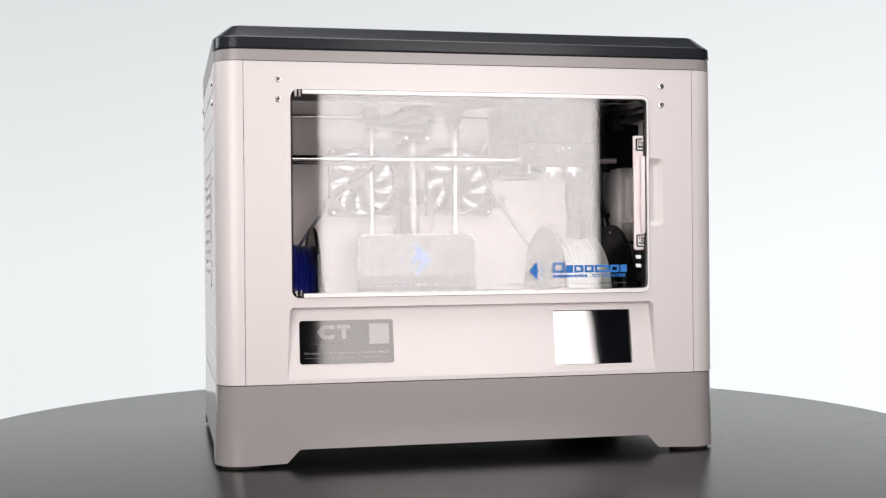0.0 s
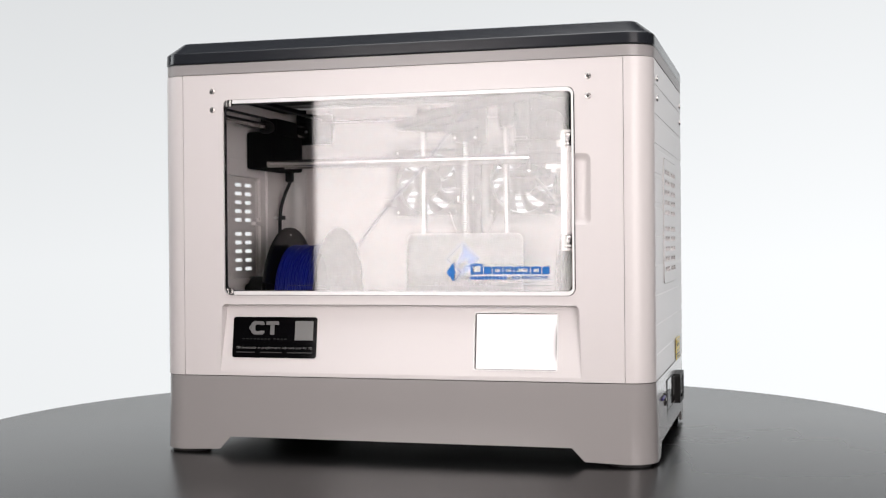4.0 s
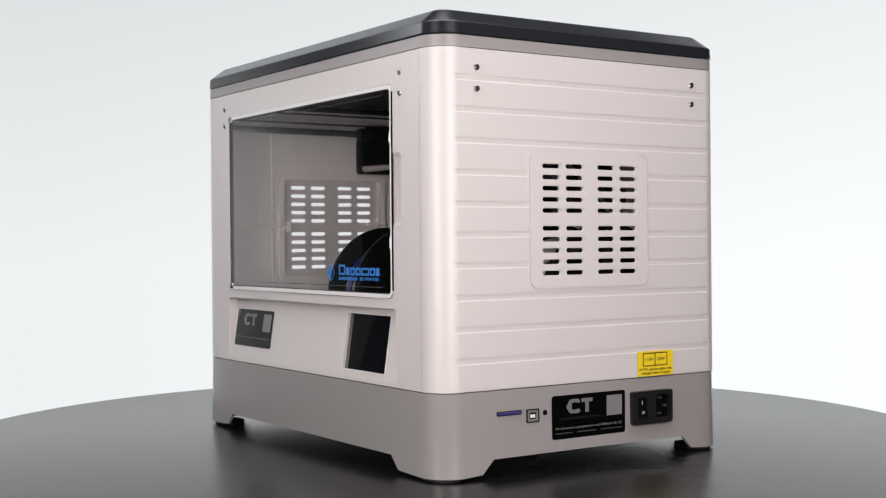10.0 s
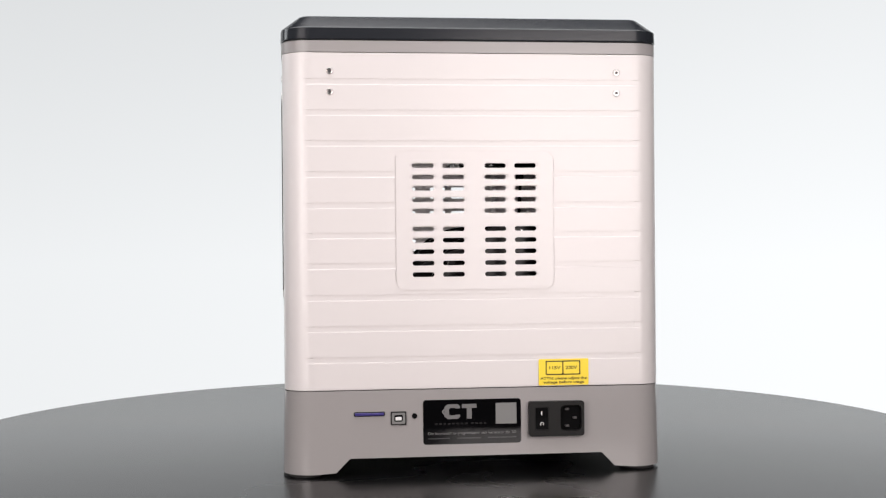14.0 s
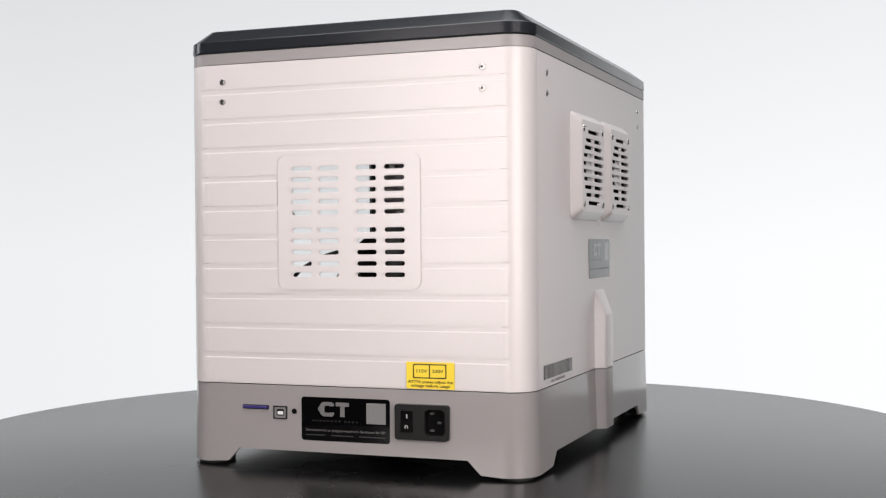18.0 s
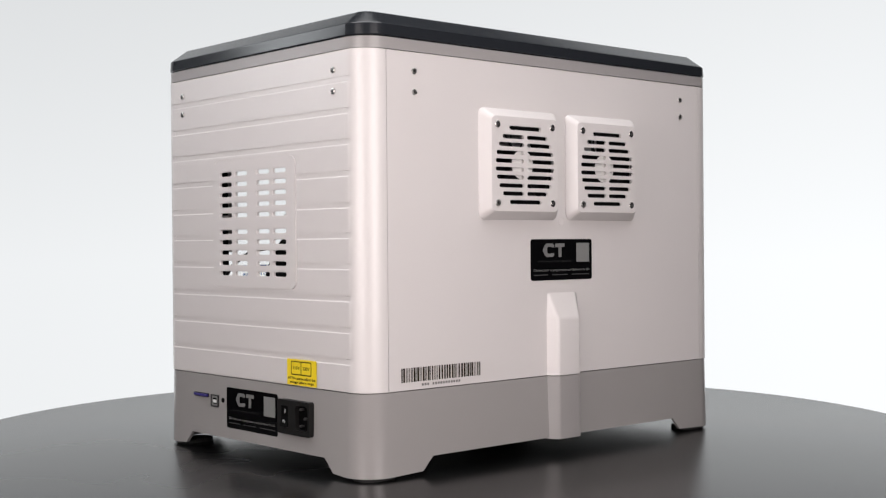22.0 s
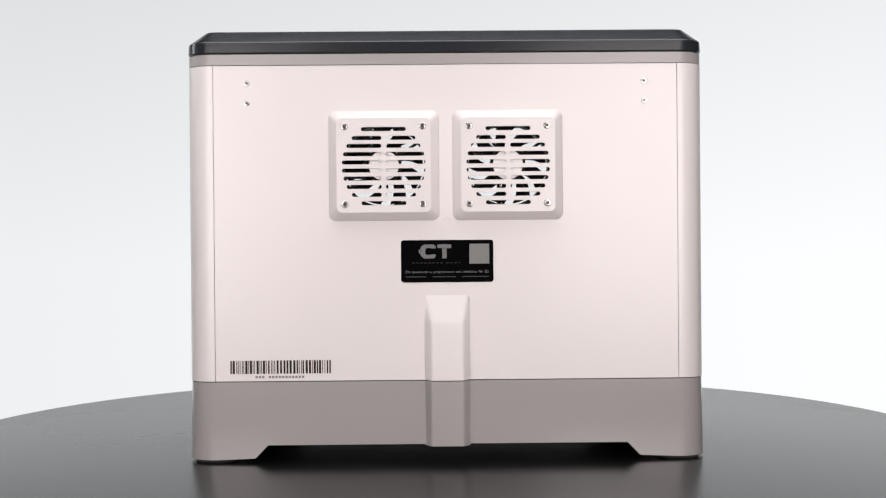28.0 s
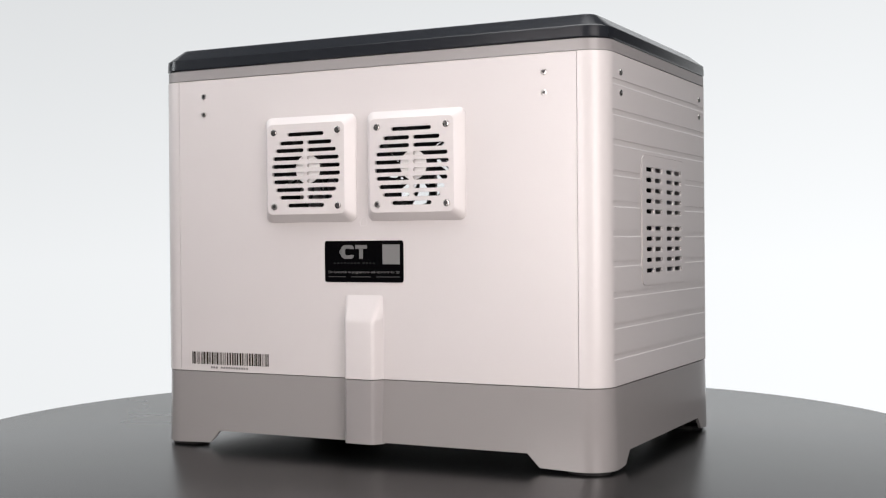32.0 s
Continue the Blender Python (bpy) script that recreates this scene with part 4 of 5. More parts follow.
# ---------------------------------------------------------------- printer: inside
IW, ID = HW - WALL - 0.0002, HD - WALL - 0.0002
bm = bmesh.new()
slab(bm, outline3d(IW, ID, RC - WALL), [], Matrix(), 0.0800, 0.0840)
part("chamber_floor", bm, SHADEWHITE, printer, "white chamber floor", smooth=False)
bm = bmesh.new()
slab(bm, outline3d(IW, ID, RC - WALL), [rounded(-0.222, -0.140, 0.222, 0.1650, 0.01)], Matrix(), 0.3650, 0.3700)
part("top_frame", bm, MATTEBLACK, printer, "dark frame round the top opening", smooth=False)
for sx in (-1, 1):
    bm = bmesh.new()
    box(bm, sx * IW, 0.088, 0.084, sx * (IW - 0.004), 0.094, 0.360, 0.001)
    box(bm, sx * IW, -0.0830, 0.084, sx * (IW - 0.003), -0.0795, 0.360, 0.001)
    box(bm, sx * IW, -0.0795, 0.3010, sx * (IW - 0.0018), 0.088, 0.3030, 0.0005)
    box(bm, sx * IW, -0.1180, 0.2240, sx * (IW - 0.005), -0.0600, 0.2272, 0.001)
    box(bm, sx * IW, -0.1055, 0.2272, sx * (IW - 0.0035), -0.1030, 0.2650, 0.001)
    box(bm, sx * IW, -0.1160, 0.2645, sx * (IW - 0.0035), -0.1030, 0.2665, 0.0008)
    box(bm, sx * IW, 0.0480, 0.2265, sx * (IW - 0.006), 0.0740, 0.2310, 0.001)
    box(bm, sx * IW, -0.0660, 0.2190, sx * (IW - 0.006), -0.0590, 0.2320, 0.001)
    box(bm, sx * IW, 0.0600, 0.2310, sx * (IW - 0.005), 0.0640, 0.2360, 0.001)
    part("wall_rib", bm, LITWHITE, printer, smooth=False)
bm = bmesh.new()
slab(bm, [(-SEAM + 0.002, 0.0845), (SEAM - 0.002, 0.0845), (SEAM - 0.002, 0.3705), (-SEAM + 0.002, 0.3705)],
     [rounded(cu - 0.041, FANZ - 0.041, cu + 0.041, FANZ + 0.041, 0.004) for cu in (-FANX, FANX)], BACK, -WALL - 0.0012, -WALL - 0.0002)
part("inner_wall", bm, SHADEWHITE, back, smooth=False)
bm = bmesh.new()
slab(bm, rounded(-0.1015, 0.2270, 0.1100, 0.3285, 0.004), [rounded(cu - 0.041, FANZ - 0.041, cu + 0.041, FANZ + 0.041, 0.004) for cu in (-FANX, FANX)], BACK, -0.0062, -WALL - 0.0011)
part("fan_plate", bm, FANPLATE, printer, "grey mounting plate behind the fans", smooth=False)
for cu in (-FANX, FANX):
    fm = Matrix.Translation((cu, 0, FANZ)) @ Matrix.Rotation(radians(-90), 4, "X")  # local z points to +y
    bm = bmesh.new()
    circ = [(0.0378 * math.cos(2 * math.pi * k / 40), 0.0378 * math.sin(2 * math.pi * k / 40)) for k in range(40)]
    slab(bm, rounded(-0.040, -0.040, 0.040, 0.040, 0.004), [circ], fm, 0.1535, 0.1725)
    fan = part("fan", bm, FANBLACK, printer, "black cooling fan", smooth=False)
    bm = bmesh.new()
    lathe(bm, [(0.1560, 0.0150), (0.1566, 0.0165), (0.1732, 0.0165), (0.1738, 0.0150)], fm @ Vector((0, 0, 0)), (0, 1, 0), 28)
    hub = part("hub", bm, FANBLACK, fan)
    bm = bmesh.new()
    lathe(bm, [(0, 0.0140), (0.0004, 0.0138)], (cu, 0.1738, FANZ), (0, 1, 0), 28)
    part("hub_label", bm, FANLABEL, hub, "pale round fan label")
    for k in range(4):
        a = math.pi / 4 + math.pi / 2 * k + 0.2
        bm = bmesh.new()
        rod(bm, (cu + 0.0155 * math.cos(a), 0.1708, FANZ + 0.0155 * math.sin(a)), (cu + 0.0385 * math.cos(a), 0.1708, FANZ + 0.0385 * math.sin(a)), 0.0014, 8)
        part("strut", bm, FANBLACK, fan)
    for k in range(9):
        bm = bmesh.new()
        grid = []
        for i in range(5):
            r = 0.0145 + (0.0365 - 0.0145) * i / 4
            row = []
            for j in range(4):
                a = 2 * math.pi * k / 9 + 0.670 - 0.36 * (i / 4) ** 1.3 + 0.46 * j / 3
                row.append((fm @ Vector((r * math.cos(a), r * math.sin(a), 0.1580 + 0.0110 * j / 3)), fm @ Vector((r * math.cos(a), r * math.sin(a), 0.1592 + 0.0110 * j / 3))))
            grid.append(row)
        va = [[bm.verts.new(p[0]) for p in row] for row in grid]
        vb = [[bm.verts.new(p[1]) for p in row] for row in grid]
        for i in range(4):
            for j in range(3):
                bm.faces.new((va[i][j], va[i + 1][j], va[i + 1][j + 1], va[i][j + 1]))
                bm.faces.new((vb[i][j], vb[i][j + 1], vb[i + 1][j + 1], vb[i + 1][j]))
        loop = [(i, 0) for i in range(5)] + [(4, j) for j in range(1, 4)] + [(i, 3) for i in range(3, -1, -1)] + [(0, j) for j in range(2, 0, -1)]
        for (a, b), (c, d) in zip(loop, loop[1:] + loop[:1]):
            bm.faces.new((va[a][b], va[c][d], vb[c][d], vb[a][b]))
        part("blade", bm, FANBLACK, fan)
    for du in (-0.0357, 0.0357):
        for dv in (-0.0357, 0.0357):
            bm = bmesh.new()
            lathe(bm, [(0, 0.0019), (0.0009, 0.0017), (0.0012, 0.0010), (0.0004, 0.0009)], (cu + du, 0.1536, FANZ + dv), (0, -1, 0), 12)
            part("screw", bm, SCREWS, fan)

# lift: two rods, lead screw, carriage board
for x in (-0.0535, 0.0462):
    bm = bmesh.new()
    rod(bm, (x, 0.126, 0.084), (x, 0.126, 0.350), 0.0041, 20)
    part("guide_rod", bm, STEEL_Z, printer, "polished steel lift rod")
    bm = bmesh.new()
    lathe(bm, [(0, 0.0075), (0.002, 0.0088), (0.0268, 0.0088)], (x, 0.126, 0.338), (0, 0, 1), 24)
    part("rod_holder", bm, MATTEBLACK, printer)
bm = bmesh.new()
prof = []
z = 0.0
while z < 0.265:
    prof += [(z, 0.0018), (z + 0.0006, 0.0018), (z + 0.0012, 0.0033), (z + 0.0020, 0.0033)]
    z += 0.0026
lathe(bm, prof, (-0.0036, 0.127, 0.084), (0, 0, 1), 14)
part("lead_screw", bm, THREAD, printer, "threaded steel lift screw", angle=20)
bm = bmesh.new()
box(bm, -0.0142, 0.140, 0.084, -0.0068, 0.1520, 0.2520, 0.001)
box(bm, -0.0150, 0.118, 0.250, -0.0075, 0.1380, 0.268, 0.001)
box(bm, 0.0010, 0.118, 0.250, 0.0085, 0.1380, 0.268, 0.001)
box(bm, -0.0150, 0.130, 0.250, 0.0085, 0.1500, 0.268, 0.001)
column = part("lift_column", bm, MATTEBLACK, printer, "dark lift column")
bm = bmesh.new()
box(bm, -0.0215, 0.1525, 0.084, 0.0005, 0.1600, 0.340, 0.001)
part("column_plate", bm, COLUMNDARK, column, "dark steel plate")
# Same steel, paler here: light coming through the fan is in the colour.
bm = bmesh.new()
box(bm, 0.0008, 0.1500, 0.084, 0.0090, 0.1600, 0.340, 0.001)
part("column_plate", bm, COLUMNGREY, column, "steel plate with light from the fan put into its grey")
# Raised dark patches paint the shade of two square holes.
for x, y, mt in ((-0.0125, 0.1523, RUBBER), (0.0052, 0.1498, RUBBER)):
    bm = bmesh.new()
    box(bm, x - 0.0032, y - 0.0006, 0.2830, x + 0.0032, y + 0.0004, 0.2895, 0.0006)
    part("column_hole_patch", bm, mt, column, "raised dark patch put in for the shade of a square hole")
bm = bmesh.new()
box(bm, -0.0170, 0.118, 0.322, 0.0150, 0.1648, 0.3649, 0.002)
holder = part("screw_holder", bm, MATTEBLACK, printer)
for x, z in ((-0.0130, 0.3262), (0.0112, 0.3262)):
    bm = bmesh.new()
    lathe(bm, [(0, 0.0019), (0.0008, 0.0017), (0.0008, 0.0011), (-0.0004, 0.0010)], (x, 0.1179, z), (0, -1, 0), 12)
    part("screw", bm, SCREWS, holder)
for x in (-0.0105, 0.0075):
    bm = bmesh.new()
    box(bm, x, 0.1155, 0.252, x + 0.0022, 0.1182, 0.259, 0.0003)
    part("nut_pin", bm, SCREWS, printer)
bm = bmesh.new()
m = Matrix.Translation((0, 0.1130, 0)) @ Matrix.Rotation(radians(90), 4, "X")
slab(bm, [(-0.0712, 0.100), (0.0672, 0.100)] + [(0.0672 - 0.008 + 0.008 * math.cos(radians(15 * k)), 0.2155 - 0.008 + 0.008 * math.sin(radians(15 * k))) for k in range(7)] +
     [(-0.0712 + 0.008 - 0.008 * math.sin(radians(15 * k)), 0.2155 - 0.008 + 0.008 * math.cos(radians(15 * k))) for k in range(7)], [], m, -0.006, 0)
board = part("lift_board", bm, BOARDBLACK, printer, "glossy black lift board with a blue diamond", smooth=False)
cx, cz, hh = -0.0036, 0.1855, 0.0195
bm = bmesh.new()
slab(bm, [(cx - hh, cz), (cx, cz - hh), (cx + hh, cz), (cx, cz + hh)], [[(cx - hh + 0.0012, cz), (cx, cz - hh + 0.0012), (cx + hh - 0.0012, cz), (cx, cz + hh - 0.0012)]], m, 0.0, 0.0002)
slab(bm, [(cx, cz - hh + 0.002), (cx + hh - 0.001, cz), (cx, cz + hh - 0.002), (cx - 0.0005, cz + 0.008), (cx - 0.006, cz - 0.002), (cx - 0.006, cz - 0.007), (cx + 0.006, cz + 0.001), (cx + 0.006, cz - 0.005), (cx, cz - 0.010)], [], m, 0.0, 0.0002)
part("board_emblem", bm, BLUEINK, board, "blue diamond emblem", smooth=False)
for k in range(10):
    bm = bmesh.new()
    x = cx - 0.034 + k * 0.0069
    slab(bm, [(x, 0.1555), (x + 0.0050, 0.1555), (x + 0.0050, 0.1585), (x, 0.1585)], [], m, 0.0, 0.0002)
    part("board_print_bar", bm, BLUEDIM, board, smooth=False)
bm = bmesh.new()
box(bm, -0.060, 0.1192, 0.120, 0.056, 0.150, 0.150, 0.002)
part("lift_carriage", bm, BLACK, printer)

# gantry: side rods, sliders, cross rods, print head
for sx in (-1, 1):
    bm = bmesh.new()
    rod(bm, (sx * 0.2116, -0.160, 0.3375), (sx * 0.2116, 0.155, 0.3375), 0.0041, 16)
    part("side_rod", bm, STEEL_Y, printer, "polished steel side rod")
    bm = bmesh.new()
    box(bm, sx * 0.2375, 0.032, 0.2905, sx * 0.2050, 0.126, 0.3330, 0.003)
    box(bm, sx * 0.2220, 0.036, 0.3300, sx * 0.2010, 0.100, 0.3480, 0.002)
    part("slider_block", bm, MATTEBLACK, printer, "black plastic gantry slider")
    bm = bmesh.new()
    lathe(bm, [(0, 0.0070), (0.002, 0.0076), (0.014, 0.0076)], (sx * 0.2116, 0.022, 0.3375), (0, 1, 0), 18)
    part("bushing", bm, BLACK, printer)
    bm = bmesh.new()
    box(bm, sx * 0.2240, 0.1505, 0.3262, sx * 0.1782, 0.1625, 0.3640, 0.003)
    motor = part("belt_motor", bm, MATTEBLACK, printer, "black square belt motor")
    for x, z in ((0.2096, 0.3606), (0.2098, 0.3420), (0.1880, 0.3355)):
        bm = bmesh.new()
        lathe(bm, [(0, 0.0018), (0.0010, 0.0016), (0.0010, 0.0009), (0.0003, 0.0008)], (sx * x, 0.1506, z), (0, -1, 0), 12)
        part("screw", bm, SCREWS, motor)
    for x, z in ((0.2150, 0.3478), (0.1920, 0.3560)):
        bm = bmesh.new()
        box(bm, sx * (x + 0.0030), -0.155, z - 0.0008, sx * (x - 0.0030), 0.150, z + 0.0008, 0.0003, 1)
        part("drive_belt", bm, RUBBER, printer, "flat black drive belt")
for y, z in ((0.030, 0.2957), (0.070, 0.2957)):
    bm = bmesh.new()
    rod(bm, (-0.2100, y, z), (0.2100, y, z), 0.0041, 18)
    part("cross_rod", bm, STEEL_X, printer, "polished steel cross rod")
bm = bmesh.new()
rod(bm, (-0.19, 0.150, 0.3530), (0.19, 0.150, 0.3530), 0.0022, 12)
part("belt_shaft", bm, STEEL_X, printer, "thin steel belt shaft")
bm = bmesh.new()
box(bm, 0.0990, -0.008, 0.2860, 0.1780, 0.085, 0.3120, 0.002)
box(bm, 0.0975, -0.002, 0.3120, 0.1790, 0.080, 0.3560, 0.004)
box(bm, 0.0760, 0.030, 0.2990, 0.0985, 0.090, 0.3560, 0.003)
box(bm, 0.0780, 0.040, 0.2790, 0.1050, 0.085, 0.2890, 0.004)
head = part("print_head", bm, MATTEBLACK, printer, "black twin-nozzle print head")
for x in (0.1165, 0.1415):
    bm = bmesh.new()
    box(bm, x, -0.010, 0.2800, x + 0.0175, 0.030, 0.2858, 0.0006)
    blk = part("heater_block", bm, SCREWS, head, "bare metal heater block")
    bm = bmesh.new()
    lathe(bm, [(0, 0.0040), (0.003, 0.0040), (0.0065, 0.0010)], (x + 0.0088, -0.004, 0.2802), (0, 0, -1), 12)
    part("nozzle", bm, SCREWS, blk)
for x in (0.0994, 0.1443):
    bm = bmesh.new()
    lathe(bm, [(0, 0.0022), (0.0010, 0.0020), (0.0014, 0.0012)], (x, -0.0081, 0.3065), (0, -1, 0), 12)
    part("screw", bm, SCREWS, head)
for x, z in ((0.0810, 0.3470), (0.0960, 0.3480), (0.1010, 0.3440)):
    bm = bmesh.new()
    lathe(bm, [(0, 0.0009), (0.0008, 0.0008), (0.0008, 0.0004)], (x, 0.0298 if x < 0.0985 else -0.0022, z), (0, -1, 0), 10)
    part("screw", bm, SCREWS, head)
bm = bmesh.new()
box(bm, 0.0770, 0.0255, 0.3152, 0.0900, 0.0300, 0.3180, 0.0005)
part("belt_clamp", bm, COLUMNDARK, head, "grey metal belt clamp")
bm = bmesh.new()
box(bm, 0.0770, -0.0060, 0.2735, 0.1130, 0.0400, 0.2800, 0.0015)
box(bm, 0.0960, -0.0070, 0.2800, 0.1010, 0.0300, 0.2900, 0.0015)
shroud = part("air_shroud", bm, MATTEBLACK, head, "black air shroud under the head")
bm = bmesh.new()
lathe(bm, [(0, 0.0016), (0.0008, 0.0015), (0.0008, 0.0009), (0.0001, 0.0008)], (0.0990, -0.0068, 0.2790), (0, -1, 0), 12)
part("screw", bm, SCREWS, shroud)
bm = bmesh.new()
lathe(bm, [(0, 0.0150), (0.0030, 0.0150), (0.0036, 0.0140), (0.0036, 0.0040), (0.0020, 0.0038)], (0.121, -0.0022, 0.328), (0, -1, 0), 28)
part("head_fan", bm, MATTEBLACK, head)
bm = bmesh.new()
lathe(bm, [(0, 0.0031), (0.0010, 0.0030), (0.0010, 0.0019), (0.0002, 0.0018)], (0.1309, -0.0081, 0.3064), (0, -1, 0), 16)
part("clamp_washer", bm, SCREWS, head, "bright metal washer")
bm = bmesh.new()
lathe(bm, [(0.0, 0.0018), (0.0009, 0.0018), (0.0011, 0.0012)], (0.1309, -0.0081, 0.3064), (0, -1, 0), 12)
part("bolt_head", bm, MATTEBLACK, head, "small black bolt head")
bm = bmesh.new()
box(bm, 0.1345, -0.0100, 0.3026, 0.1373, -0.0080, 0.3082, 0.0003)
part("wire_clamp", bm, SCREWS, head)
bm = bmesh.new()
box(bm, 0.0750, 0.0260, 0.3120, 0.0950, 0.0300, 0.3150, 0.0006)
box(bm, 0.0985, -0.0105, 0.2960, 0.1620, -0.0080, 0.3000, 0.0006)
box(bm, 0.1600, -0.0060, 0.2880, 0.1640, 0.0200, 0.3120, 0.0010)
part("head_bracket", bm, BLACK, head, "black bracket on the head")

# cable loom, tubes, small leads
bm = bmesh.new()
tube(bm, [(-0.0640, 0.050, 0.3370), (-0.0450, 0.050, 0.3400), (-0.0100, 0.048, 0.3490), (0.0350, 0.045, 0.3570), (0.0800, 0.040, 0.3610), (0.1150, 0.040, 0.3560)], 0.0055, 12)
tube(bm, [(-0.0640, 0.052, 0.3360), (-0.0400, 0.060, 0.3350), (-0.0150, 0.070, 0.3340), (0.0080, 0.085, 0.3360), (0.0120, 0.110, 0.3420)], 0.0058, 12)
tube(bm, [(-0.0620, 0.051, 0.3365), (-0.0300, 0.058, 0.3400), (0.0000, 0.062, 0.3430)], 0.0052, 12)
part("cable_loom", bm, MATTEBLACK, printer, "thick black cable loom")
bm = bmesh.new()
tube(bm, [(-0.1500, 0.110, 0.1750), (-0.1390, 0.126, 0.1980), (-0.1203, 0.135, 0.2255), (-0.0922, 0.1345, 0.2587), (-0.0467, 0.1120, 0.2960), (-0.0165, 0.100, 0.3300), (0.0300, 0.060, 0.3580), (0.0900, 0.040, 0.3600), (0.1150, 0.030, 0.3500)], 0.0020, 8)
part("filament_tube", bm, TUBE, printer, "milky plastic filament tube")
bm = bmesh.new()
tube(bm, [(0.1500, 0.110, 0.1750), (0.1390, 0.126, 0.1980), (0.1203, 0.135, 0.2255), (0.0980, 0.1330, 0.2570), (0.0800, 0.118, 0.2800), (0.0700, 0.095, 0.3050), (0.0800, 0.070, 0.3250), (0.1000, 0.050, 0.3300)], 0.0020, 8)
part("filament_tube", bm, PALETUBE, printer, "milky plastic filament tube")
for sx in (-1, 1):
    bm = bmesh.new()
    box(bm, sx * 0.1065, 0.1340, 0.2480, sx * 0.0950, 0.1640, 0.2570, 0.002)
    part("tube_clip", bm, BLACK, printer)
    bm = bmesh.new()
    tube(bm, [(sx * 0.0290, 0.1500, 0.2410), (sx * 0.0230, 0.146, 0.2250), (sx * 0.0150, 0.145, 0.2050), (sx * 0.012, 0.145, 0.18)], 0.0012, 8)
    part("fan_lead", bm, WIRERED, printer, "thin dark red fan lead")
bm = bmesh.new()
tube(bm, [(-0.2200, 0.122, 0.2915), (-0.2205, 0.122, 0.2800), (-0.2270, 0.122, 0.2650), (-0.2320, 0.122, 0.2500), (-0.2335, 0.122, 0.2370), (-0.2350, 0.124, 0.2150)], 0.0022, 8)
box(bm, -0.2250, 0.1165, 0.2790, -0.2160, 0.1255, 0.2915, 0.002)
part("slider_lead", bm, BLACK, printer, "black lead hanging from the slider")
bm = bmesh.new()
box(bm, -0.2365, 0.1150, 0.2340, -0.2290, 0.1290, 0.2390, 0.001)
part("lead_plug", bm, BLACK, printer)
bm = bmesh.new()
box(bm, -0.2368, 0.1095, 0.2350, -0.2325, 0.1145, 0.2380, 0.0005)
part("plug_end", bm, FANLABEL, printer, "small white plug end")

bm = bmesh.new()
tube(bm, [(0.2240, 0.124, 0.2920), (0.2255, 0.124, 0.2700), (0.2290, 0.126, 0.2500), (0.2320, 0.126, 0.2360), (0.2340, 0.118, 0.2190), (0.2350, 0.100, 0.2082), (0.2355, 0.070, 0.2040), (0.2360, 0.036, 0.2025), (0.2360, 0.000, 0.1995), (0.2362, -0.021, 0.1950), (0.2362, -0.038, 0.1885), (0.2362, -0.055, 0.1775), (0.2350, -0.068, 0.1600)], 0.0019, 8)
part("slider_lead", bm, BLACK, printer, "black lead hanging from the slider")
for x, y, r in ((0.1900, 0.126, 0.0085), (0.2040, 0.118, 0.0085), (0.2160, 0.112, 0.0075), (0.1980, 0.134, 0.0080)):
    bm = bmesh.new()
    tube(bm, [(x + 0.006, y + 0.004, 0.330), (x + 0.002, y, 0.300), (x, y, 0.265), (x + 0.001, y, 0.232), (x + 0.006, y + 0.010, 0.205), (x + 0.012, y + 0.020, 0.180)], r, 10)
    part("corner_cable", bm, MATTEBLACK, printer, "thick black cable hanging in the corner")
for y, z in ((0.1280, 0.2361), (0.1010, 0.2080)):
    bm = bmesh.new()
    box(bm, 0.2300, y - 0.0045, z - 0.0030, 0.2368, y + 0.0045, z + 0.0030, 0.001)
    part("lead_clip", bm, BLACK, printer)

# ---------------------------------------------------------------- filament spools
SPOOL_R = 0.0800


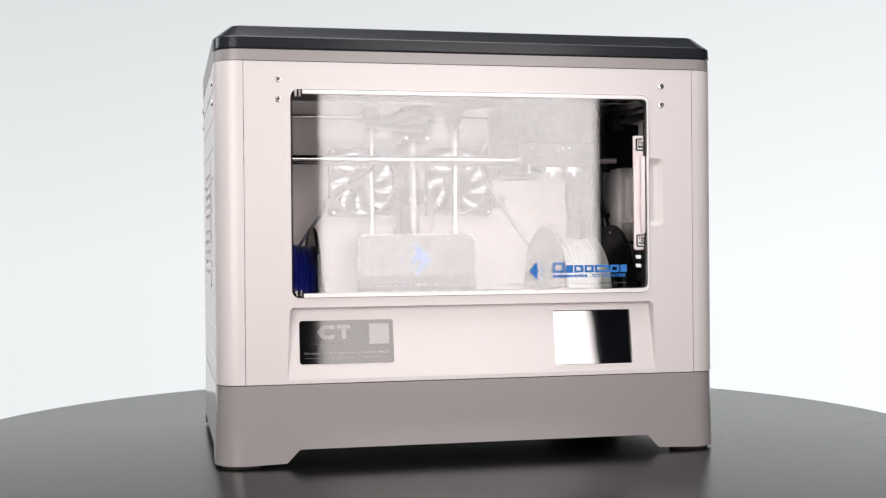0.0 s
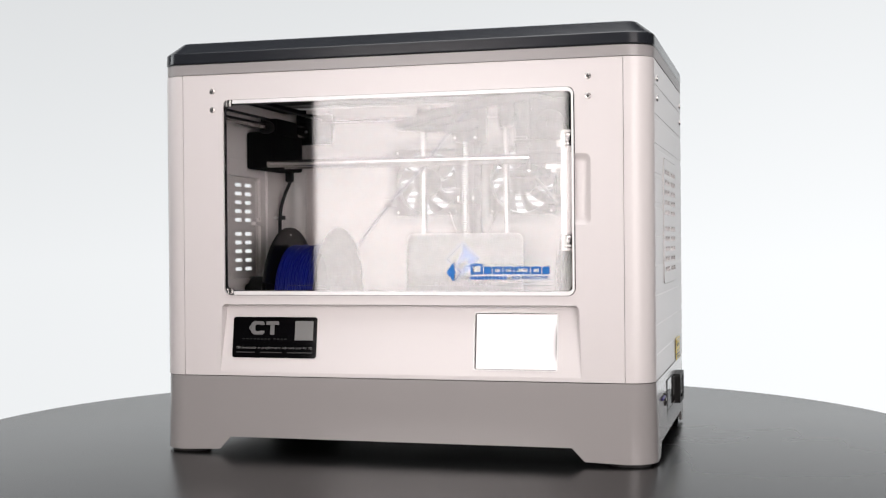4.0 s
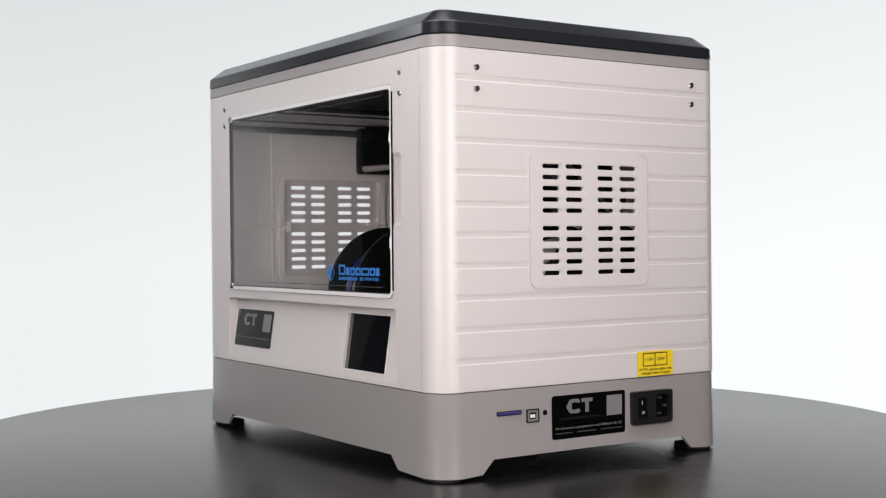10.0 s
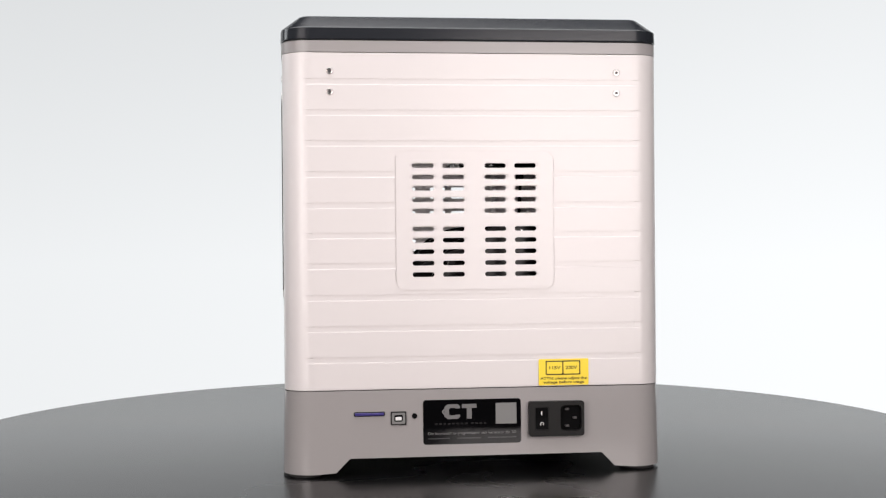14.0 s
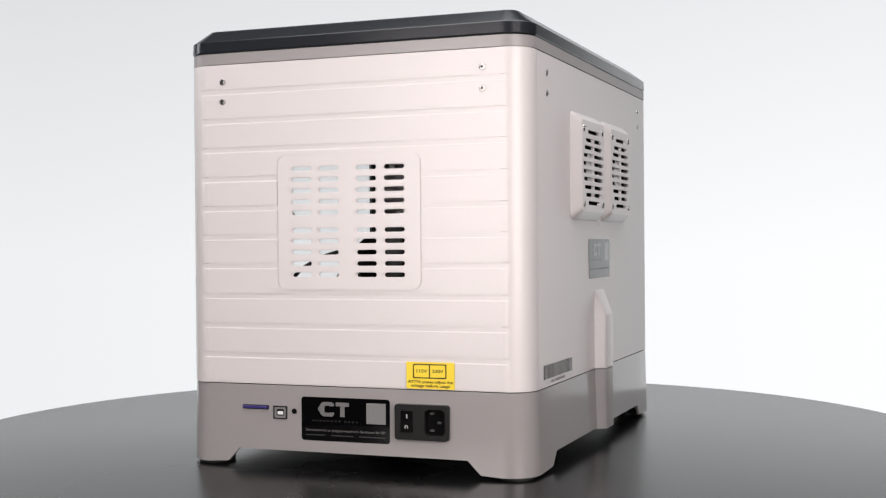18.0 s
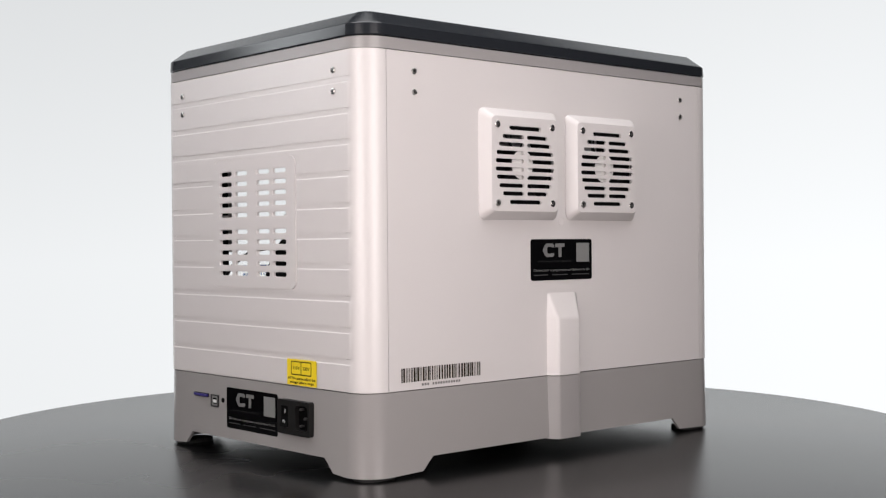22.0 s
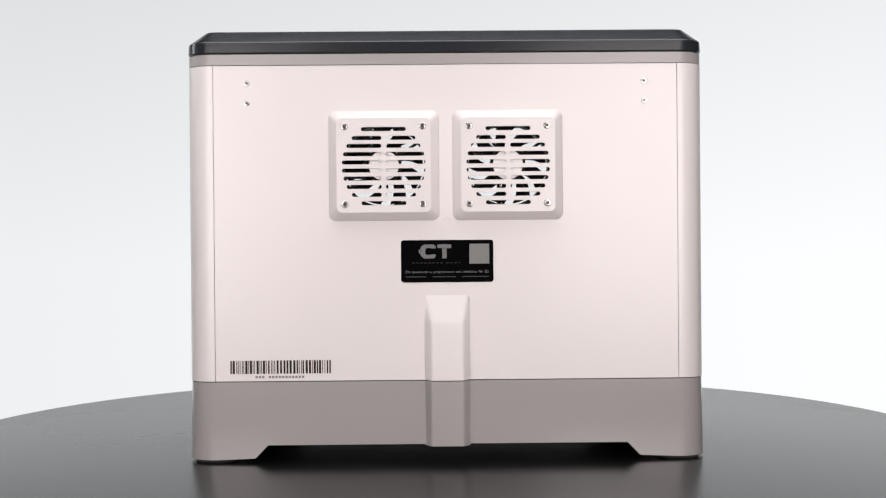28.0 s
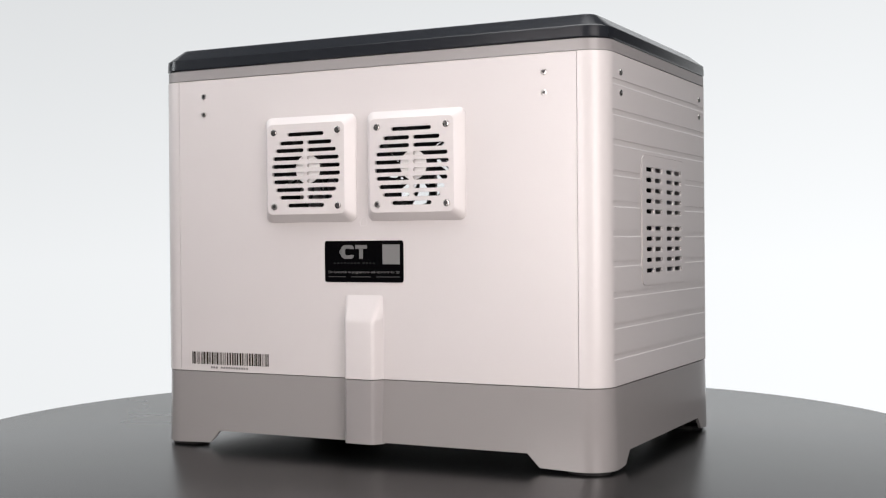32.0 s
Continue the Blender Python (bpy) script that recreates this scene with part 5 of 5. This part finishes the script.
def spool(x_in, mat, label, inner, near=-0.0285, far=0.0285):
    c = Vector((x_in, 0.047, 0.1435))
    t = thing("filament_spool", Matrix.Translation(OFFSET + c), label, "spool", "spools in the chamber")
    for dx in (near, far):
        bm = bmesh.new()
        fr = SPOOL_R
        half = [(0.0011, 0.0255), (0.0011, fr * 0.60), (0.0017, fr * 0.605), (0.0017, fr * 0.64), (0.0011, fr * 0.645), (0.0011, fr - 0.0052), (0.0019, fr - 0.0046), (0.0021, fr - 0.0008), (0.0015, fr)]
        lathe(bm, half + [(-h, r) for h, r in half[::-1]] + half[:1], (dx, 0, 0), (1, 0, 0), 72, cap=False)
        fl = part("flange", bm, SPOOLBLACK, t, "thin black spool flange with a raised rim")
        for face in (-1, 1):
            bm = bmesh.new()
            lathe(bm, [(0, 0.0013), (0.0005, 0.0010)], (dx + 0.0011 * face, 0.0, fr - 0.0085), (face, 0, 0), 10)
            part("rivet", bm, SCREWS, fl)
    bm = bmesh.new()
    prof = []
    x = -0.0268
    random.seed(11)
    while x < 0.0266:
        r = inner + random.uniform(-0.0006, 0.0006)
        prof += [(x, r - 0.0005), (x + 0.0009, r + 0.0005), (x + 0.0018, r - 0.0005)]
        x += 0.0019
    lathe(bm, [(-0.0269, 0.03)] + prof + [(0.0269, 0.03)], (0, 0, 0), (1, 0, 0), 64)
    wound = part("winding", bm, mat, t, "wound plastic filament", angle=80)
    for q in range(7):
        bm = bmesh.new()
        x0, x1, a0 = random.uniform(-0.025, 0.025), random.uniform(-0.025, 0.025), random.uniform(-0.6, 0.2)
        tube(bm, [(x0 + (x1 - x0) * k / 16, (inner + 0.0006) * math.sin(a0 + 2.4 * (k / 16 - 0.5)), (inner + 0.0006) * math.cos(a0 + 2.4 * (k / 16 - 0.5))) for k in range(17)], 0.0009, 6, 2)
        part("loose_strand", bm, mat, wound)
    bm = bmesh.new()
    lathe(bm, [(near - 0.005, 0.025), (far + 0.005, 0.025)], (0, 0, 0), (1, 0, 0), 32)
    part("core", bm, BLACK, t)
    return t, c


spools = [spool(-0.1600, BLUEFIL, "black spool wound with dark blue filament", 0.0590, near=-0.0310),
          spool(0.1600, CLEARFIL, "black spool partly wound with white filament", 0.0640, far=0.0500)]
# spool holder arms
for sx in (-1, 1):
    bm = bmesh.new()
    rod(bm, (sx * 0.1200, 0.047, 0.1435), (sx * 0.2390, 0.047, 0.1435), 0.0240, 24)
    part("spool_holder", bm, BLACK, printer, "black spool holder")


# ---------------------------------------------------------------- turning
def ride(ob, local):
    """Carry a thing round the table's axis."""
    rows = []
    for k in range(65):
        t = k * 0.5
        rows.append((t, pose(0, 0, 0, 0, 0, TURN_START + TURN_RATE * t) @ local))
    walk(ob, rows)


def motions():
    ride(printer, Matrix.Translation(OFFSET))
    for ob, c in spools:
        ride(ob, Matrix.Translation(OFFSET + c))
    walk(table, [(0.5 * k, Matrix.Translation(TC + Vector((0, 0, ZF))) @ pose(0, 0, 0, 0, 0, TURN_START + TURN_RATE * 0.5 * k)) for k in range(65)])


motions()
